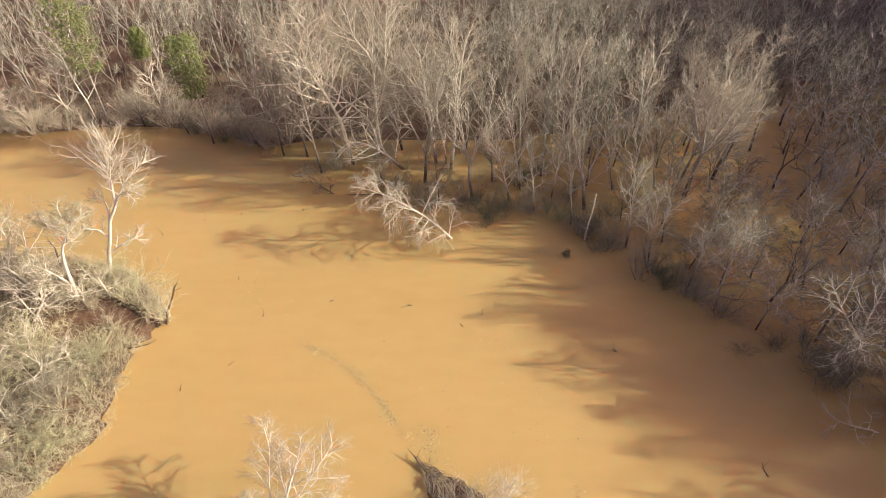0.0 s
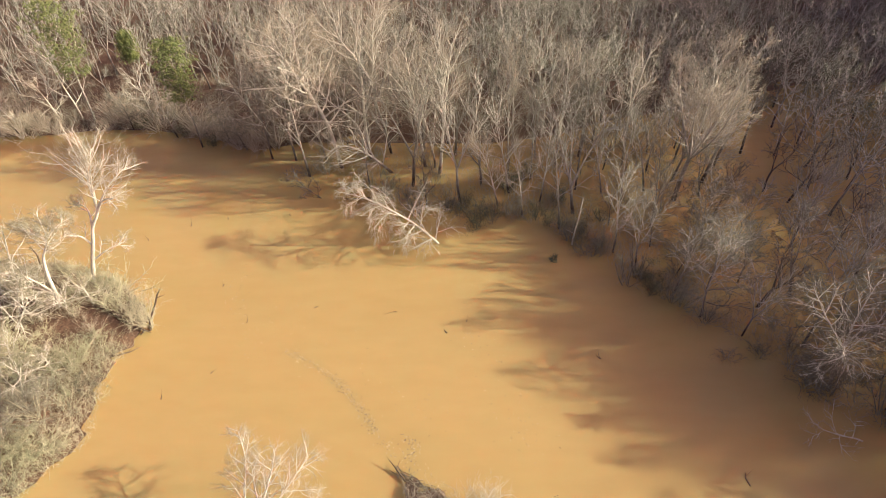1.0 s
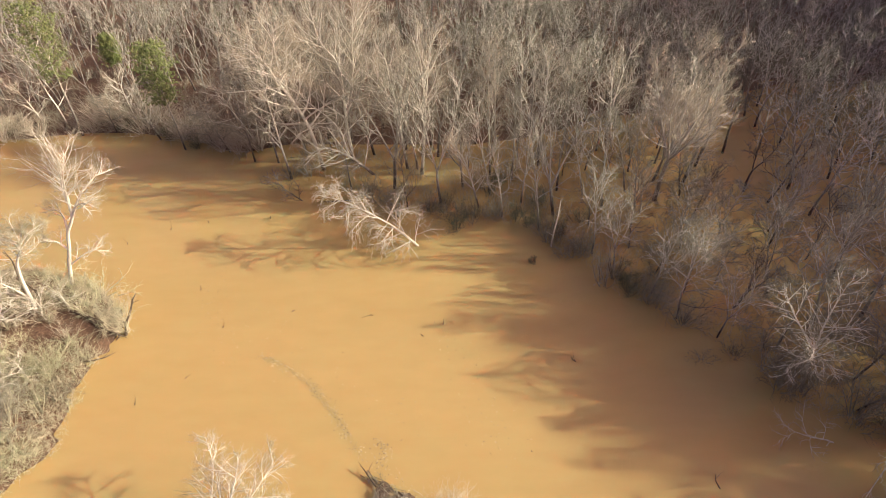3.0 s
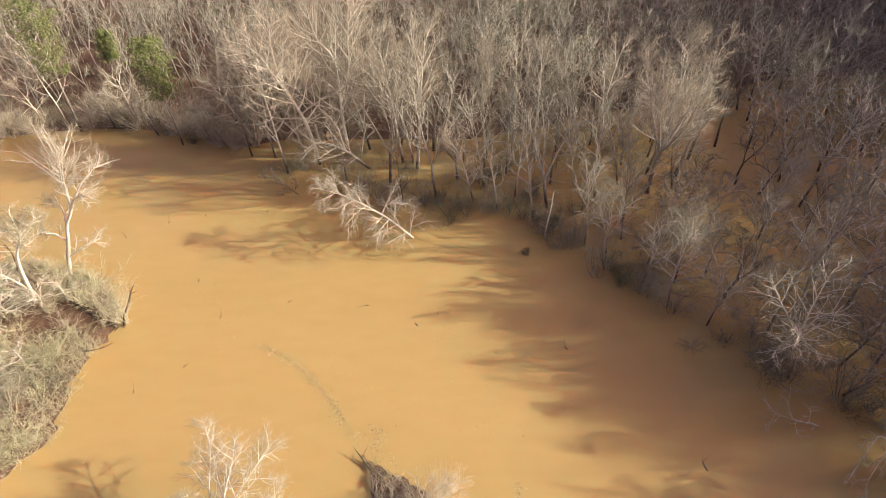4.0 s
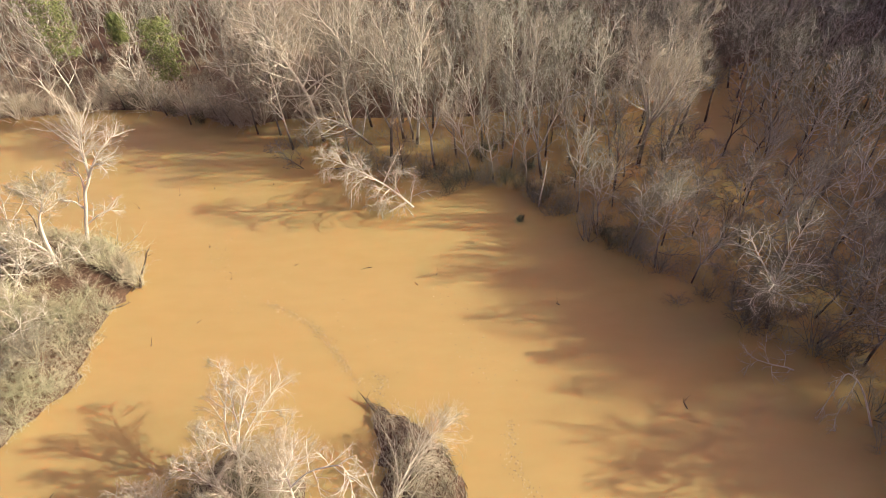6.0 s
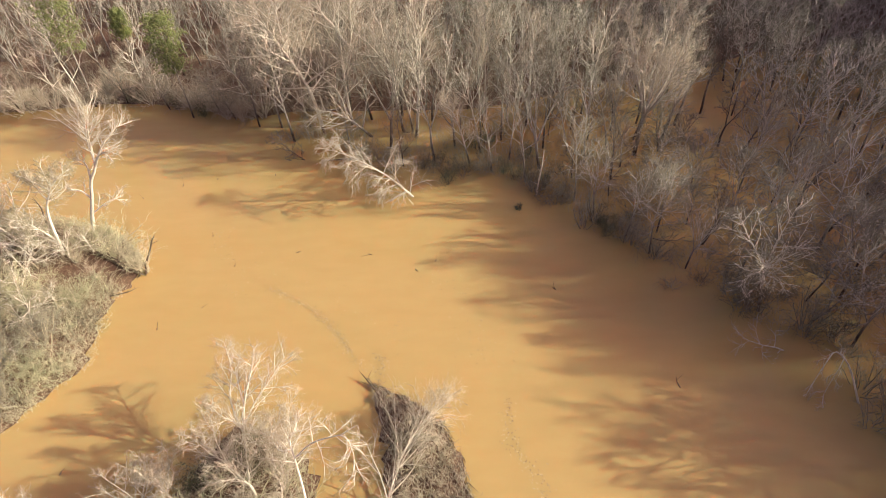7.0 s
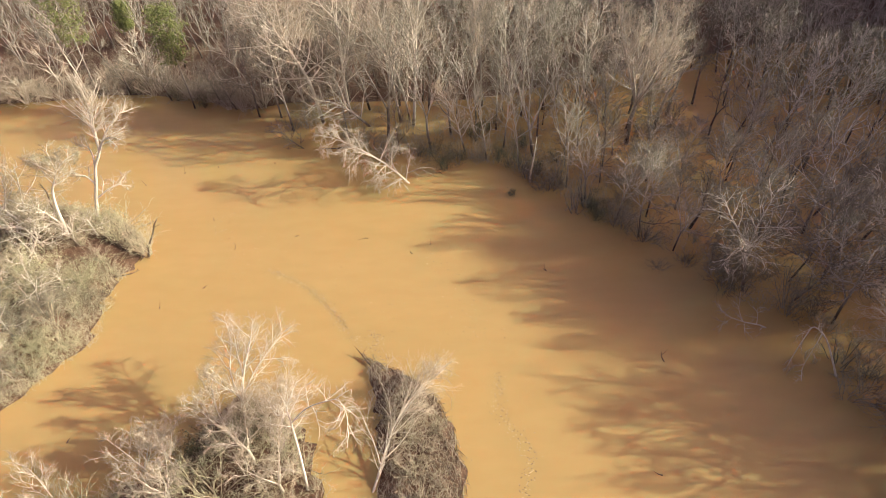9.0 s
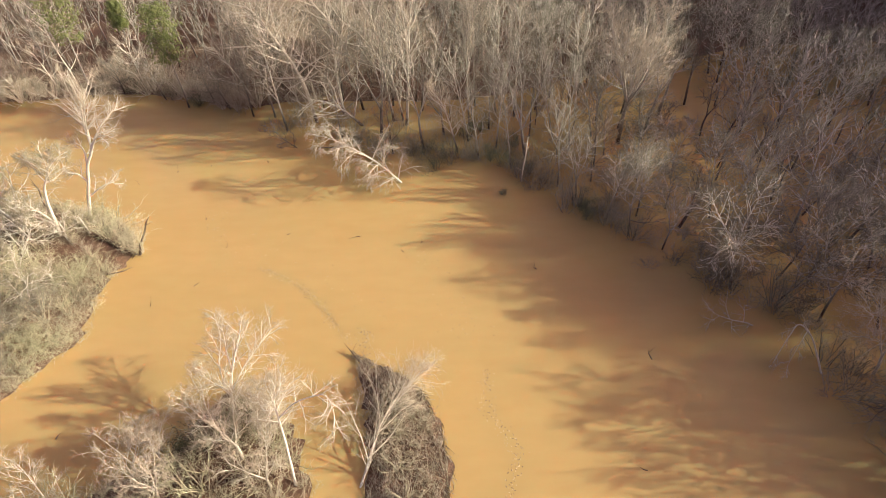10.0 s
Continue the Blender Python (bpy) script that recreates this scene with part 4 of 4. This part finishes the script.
# ---------------------------------------------------------------- near bank
for k, (x, y, h, g, b, n, ln, lab) in enumerate([
        (-25.0, 19.2, 8.6, 0.16, 0.2, 3, (0, 0.1), "low grey-white twiggy tree on the near bank"),
        (-31.0, 15.0, 8.0, 0.15, 0.2, 2, (0, 0.1), "low grey-white twiggy tree on the near bank"), (-13.2, 20.0, 8.5, 0.17, 0.25, 3, (0, 0.1), "pale tree with vines on the near bank"),
        (-20.5, 15.5, 8.5, 0.16, 0.25, 3, (0, 0.1), "low grey-white twiggy tree on the near bank"), (-35.5, 11.5, 7.5, 0.15, 0.2, 3, (0, 0), "low grey-white twiggy tree on the near bank"),
        (-13.5, 24.5, 7.5, 0.13, 0.2, 3, (0.1, 0.1), "low grey-white twiggy tree on the near bank"), (-9.5, 17.0, 8.0, 0.15, 0.2, 3, (0, 0.1), "low grey-white twiggy tree on the near bank"),
        (-12.0, 26.0, 6.5, 0.12, 0.2, 3, (0.1, 0.2), "low grey-white twiggy tree on the near bank"), (-15.8, 22.5, 8.5, 0.15, 0.25, 2, (0, 0.1), "pale tree with vines on the near bank"),
        (-11.0, 22.0, 7.5, 0.14, 0.25, 3, (0.1, 0.1), "pale tree with vines on the near bank"), (-22.5, 20.5, 6.5, 0.12, 0.2, 3, (0, 0.1), "low grey-white twiggy tree on the near bank")]):
    hero("bank_sycamore", x, y, grow_tree(630 + k, h, g, b, 14, 54, 0.4, 0.22, 0.26, 0, (5, 4, 4), forks=n, fork_angle=(16, 38), lean=ln, twig=0.015, fine=True), BLEACHED, PALE_TWIG,
         lab, group="pale trees of the near bank")
for k, (x, y, s) in enumerate([(-15.8, 27.2, 0.9), (-18.2, 26.2, 0.9), (-15.5, 25, 1.0), (-12.5, 23, 1.3), (-10.5, 21.5, 1.2), (-14.5, 21.5, 1.3), (-17.5, 22, 1.1), (-11.5, 24.5, 0.8), (-8, 20, 1.0), (-6.5, 17.5, 1.0), (-21, 19.5, 0.9), (-27, 17, 1.1), (-30, 15.5, 1.2), (-34, 13.5, 1.3), (-37, 11, 1.2), (-23, 15.5, 1.4),
                               (-16, 16.5, 1.5), (-8.5, 15.5, 1.2), (-28, 12.5, 1.5), (-5.5, 13.5, 1.0), (-20, 17.5, 1.1), (-11.5, 17, 1.3)]):
    copy_thing(BRUSHES[3 if k % 2 else 2], place(x, y, k * 1.7, s))
put(leafy_thing("evergreen_shrub", leafy(612, 3.0, 1500, 0.14), BROWN, EVERGREEN, "dark green shrub under pale near-bank trees"), place(-20.0, 21.5))
put(leafy_thing("evergreen_shrub", leafy(613, 3.0, 1500, 0.12), BROWN, EVERGREEN, "dark green vine tangle under a pale tree"), place(-14.5, 23.6))
spots = []
while len(spots) < 420:
    x, y = rng.uniform(-42, -4), rng.uniform(7, 27)
    if inside(NEAR_BANK, np.array([x]), np.array([y]))[0] > -0.2:
        spots.append((x, y))
brush_mass("near_bank_brush", spots, 1.8, BRUSH, "tan tangle of low brush on the near bank", 74, 0.016, 8)

hero("bank_sycamore", -15.2, 24.7, grow_tree(646, 12, 0.2, 0.35, 13, 48, 0.24, 0.22, 0.22, 0, (5, 5, 4), twig=0.012, fine=True, spines=[
        [(0, -0.3, -1), (-0.2, 0.4, 0.3), (-0.3, 1.3, 2.8), (0.4, 2.6, 6.5), (1.7, 3.9, 10.1), (2.1, 4.4, 11.5)], [(-0.2, 1.6, 3.5), (1.3, 2.4, 5.9), (3.0, 3.0, 7.7), (4.5, 3.6, 9.4)],
        [(-0.3, 1.4, 3.1), (-0.6, 1.9, 4.4), (-1.8, 2.4, 6.0), (-2.5, 3.3, 8.4)], [(0.3, 2.5, 6.2), (-0.2, 3.2, 8.2), (-0.5, 3.8, 9.9)],
        [(-0.3, 1.2, 2.6), (-2.0, 3.4, 4.6), (-2.6, 6.0, 6.0), (-4.0, 8.0, 6.6)]]), WHITE, PALE_TWIG,
     "pale sycamore with an open crown on the near bank", group="pale trees of the near bank", z=1.0)
hero("bank_sycamore", -7.2, 17.7, grow_tree(648, 11, 0.17, 0.5, 12, 55, 0.26, 0.24, 0.16, 0, (5, 4, 4), twig=0.012, fine=True, spines=[
        [(0, -0.3, -1), (-0.2, 0.5, 0.3), (-0.4, 1.6, 4.1), (-0.7, 2.6, 7.4), (-0.8, 3.1, 9.2), (0.1, 3.5, 10.6)], [(-0.6, 2.5, 7.2), (1.2, 3.1, 9.2), (3.1, 3.5, 10.4), (4.7, 3.7, 11.2), (5.5, 3.3, 10.0), (5.2, 2.8, 8.0)],
        [(-0.7, 2.7, 8.3), (-1.9, 2.9, 8.4), (-2.3, 3.6, 10.7)]]), WHITE, PALE_TWIG,
     "white-stemmed tree with one limb arching over the water", group="pale trees of the near bank", z=1.2)

# ---------------------------------------------------------------- raft of flood debris with its leaning tree
hero("leaning_sycamore", -0.2, 18.5, grow_tree(69, 12, 0.17, 0.12, 18, 26, 0.5, 0.14, 0.06, 0.05, (6, 6, 4), twig=0.014, fine=True,
     spine=[(-0.4, -1.2, -0.6), (0, 0, 0), (0.7, 2.6, 0.9), (1.4, 4.8, 1.7), (2.5, 7.0, 2.4), (4.0, 8.8, 3.0), (5.4, 10.2, 3.6)]), BLEACHED, PALE_TWIG,
     "white many-branched tree lying low over a debris raft", z=0.4)


def debris_raft():
    r = random.Random(91)
    mat, edge, pale = Wood(), Wood(), Wood()
    n = 0
    while n < 2600:
        x, y = r.uniform(-4, 9.3), r.uniform(6, 35.5)
        d = inside(RAFT, np.array([x]), np.array([y]))[0]
        if d < -0.05:
            continue
        n += 1
        h = max(0.0, ground_at(x, y))
        a = r.gauss(1.9, 0.7)
        w = Vector((math.cos(a), math.sin(a), r.gauss(0.12, 0.22))).normalized()
        l = r.uniform(0.5, 2.2)
        p = Vector((x, y, h + r.uniform(0.0, 0.35))) - w * l * 0.5
        q = p + w * l
        if inside(RAFT, np.array([q.x]), np.array([q.y]))[0] < -0.35:
            continue
        g = r.uniform(0.012, 0.04)
        (pale if r.random() < 0.3 else mat).tube([p, p.lerp(q, 0.5) + Vector((r.gauss(0, 0.05), r.gauss(0, 0.05), 0.05)), q], [g, g * 0.8, 0], 3)
    for (ax, ay), (bx, by) in zip(RAFT[:8], RAFT[1:9]):
        for _ in range(int(math.hypot(bx - ax, by - ay) * 9)):
            f = r.random()
            p = Vector((ax + (bx - ax) * f + r.gauss(-0.2, 0.2), ay + (by - ay) * f + r.gauss(-0.1, 0.2), r.uniform(0.0, 0.2)))
            w = Vector((bx - ax, by - ay, 0)).normalized() + Vector((r.gauss(0, 0.25), r.gauss(0, 0.25), r.gauss(0.03, 0.08)))
            g = r.uniform(0.02, 0.06)
            edge.tube([p, p + w * r.uniform(0.6, 1.8)], [g, 0], 4)
    thing = new("debris_raft")
    part("stick_mat", mat.mesh("stick_mat", RAFTWOOD), thing)["kind"] = "stuff"
    part("wet_edge", edge.mesh("wet_edge", DEADWOOD), thing)["kind"] = "stuff"
    part("pale_mat", pale.mesh("pale_sticks", BRUSH), thing)["kind"] = "stuff"
    return tagged(thing, "long raft of dark flood debris and sticks", "debris")


debris_raft()
dead_stem("driftwood_log", [(-2.6, 33.8, 0.25), (-3.6, 35.0, 0.5), (-4.9, 36.4, 1.0)], 0.12, DEADWOOD, "dark stick jutting from the tip of the debris raft", 2, 9, "log")
dead_stem("stump", [(5.3, 27.5, 0.3), (5.6, 28.2, 1.2), (5.2, 28.6, 2.0)], 0.16, DEADWOOD, "short dark broken stem in the debris raft", 3, 10)
for k, (x, y, s) in enumerate([(3, 27, 0.6), (4.5, 25, 0.7), (2.5, 23, 0.8), (5.5, 21.5, 0.7), (3.5, 19, 0.8), (6.5, 17.5, 0.7), (0.8, 26, 0.5), (1.5, 29.5, 0.45), (5.8, 24, 0.5), (2.0, 20, 0.8), (4.5, 15.5, 0.9)]):
    copy_thing(BRUSHES[3 if k % 2 else 0], place(x, y, k * 2.1, s))
spots = []
while len(spots) < 230:
    x, y = rng.uniform(-4, 9.3), rng.uniform(8, 35.5)
    if inside(RAFT, np.array([x]), np.array([y]))[0] > 0.2:
        spots.append((x, y))
brush_mass("raft_stalks", spots, 0.9, GREY_TWIG, "grey dead stalks standing on the debris raft", 75, 0.012, 7)

# ---------------------------------------------------------------- drowned limbs and drifting litter
hero("drowned_limb", 53.2, 31.0, grow_tree(72, 6, 0.13, 0.3, 7, 60, 0.26, 0.3, -0.2, 0.4, (3, 3, 2), twig=0.018, fine=True, spines=[
        [(0.3, -0.4, -0.6), (-0.6, 0.6, 1.8), (-1.4, 2.2, 4.0), (-2.6, 3.2, 5.0), (-3.6, 2.6, 4.2), (-5.0, 1.3, 1.6), (-5.6, 0.6, -0.2)],
        [(-1.8, 2.6, 4.5), (-2.6, 2.2, 3.6), (-4.0, 1.4, 1.2), (-4.4, 1.0, 0.2)]]), BLEACHED, PALE_TWIG,
     "bleached limb arching down into the flood", z=0.0, category="limb")
hero("drowned_limb", 46.3, 38.6, grow_tree(73, 7, 0.11, 0.12, 8, 55, 0.42, 0.3, 0.05, 0.1, (4, 3, 2), twig=0.022, fine=True,
     spine=[(2.6, 0.2, -0.3), (1.2, 0.1, 0.6), (-0.6, 0.2, 1.0), (-2.4, 0.6, 1.5), (-4.0, 1.4, 2.2)]), BLEACHED, PALE_TWIG,
     "bleached limb lying just above the flood", z=0.0, category="limb")
hero("drowned_limb", -23.0, 90.5, grow_tree(74, 7, 0.12, 0.1, 11, 50, 0.45, 0.25, 0.15, 0, (5, 4, 3), twig=0.026,
     spine=[(1.0, -0.3, -0.3), (0, 0, 0.4), (-1.8, 0.4, 1.6), (-3.6, 0.9, 3.2), (-5.0, 1.4, 4.4)]), GREY, BROWN_TWIG,
     "grey dead limb with brush caught at the shore", z=0.0, category="limb")
dead_stem("driftwood_log", [(-13.0, 90.0, 0.1), (-16.5, 89.6, 0.2), (-20.5, 89.8, 0.15)], 0.16, DEADWOOD, "dark log awash along the far shore", 3, 12, "log")
for k, (x, y, a, l) in enumerate([(34.0, 34.3, 1.5, 1.8), (21.6, 51.2, 2.2, 0.9), (-27, 85, 1.9, 0.9), (-38, 84, 1.7, 0.8), (-44, 82, 1.5, 0.7), (-50, 78, 2.0, 0.8), (-34, 45, 1.8, 0.6), (-27, 58, 1.4, 0.5),
                                  (-17.5, 61, 0.5, 0.8), (1.5, 56, 2.1, 0.9), (4.5, 58, 1.0, 0.6), (-6, 60, 2.6, 0.7), (29, 19, 2.6, 0.8), (-36, 24, 1.4, 0.9), (-33, 66, 1.5, 0.6), (-29, 49, 1.3, 0.5)]):
    w = Vector((math.cos(a), math.sin(a), 0.02))
    n = Vector((-w.y, w.x, 0)) * 0.12
    p = Vector((x, y, 0.02))
    dead_stem("floating_stick", [p - w * l * 0.5, p + n * l, p + w * l * 0.5], 0.085, DEADWOOD, "dark stick adrift on muddy water", 1, 30 + k, "stick")


def floating_litter():
    r = random.Random(95)
    w = Wood()
    lanes = [([(-20, 52.5), (-16.9, 50.7), (-12.8, 48), (-10.5, 45.5), (-8, 42.3), (-6.6, 40)], 170, 0.35),
             ([(-6.6, 40), (-4.3, 37.2), (0, 34.5), (3.5, 31)], 34, 0.4), ([(-3.2, 39.5), (-1.6, 38.2), (-2.6, 36.6)], 40, 0.35),
             ([(13.2, 32), (13.0, 27), (16.0, 22), (15.0, 16)], 90, 0.45), ([(-24, 60), (-19, 56), (-4, 45), (4, 40)], 26, 2.0),
             ([(-32, 70), (-30, 62), (-24, 52)], 30, 0.9), ([(3, 58), (8, 48), (12, 38)], 24, 1.6)]
    for line, count, wide in lanes:
        n = len(line) - 1
        for _ in range(count * 3):
            s = r.random() * n
            i = min(int(s), n - 1)
            x = line[i][0] + (line[i + 1][0] - line[i][0]) * (s - i) + r.gauss(0, wide)
            y = line[i][1] + (line[i + 1][1] - line[i][1]) * (s - i) + r.gauss(0, wide)
            a, l, t = r.uniform(0, 6.28), r.uniform(0.06, 0.17), r.uniform(0.035, 0.08)
            u, v = Vector((math.cos(a), math.sin(a), 0)) * l, Vector((-math.sin(a), math.cos(a), 0)) * t
            p, k = Vector((x, y, 0.008)), len(w.v)
            w.v += [tuple(p - u), tuple(p + v), tuple(p + u), tuple(p - v), tuple(p + Vector((0, 0, 0.02)))]
            w.f += [(k, k + 1, k + 4), (k + 1, k + 2, k + 4), (k + 2, k + 3, k + 4), (k + 3, k, k + 4)]
    return tagged(new("floating_litter", w.mesh("floating_litter", LITTER)), "brown leaves and bark bits drifting in strings", "litter", kind="stuff")


floating_litter()
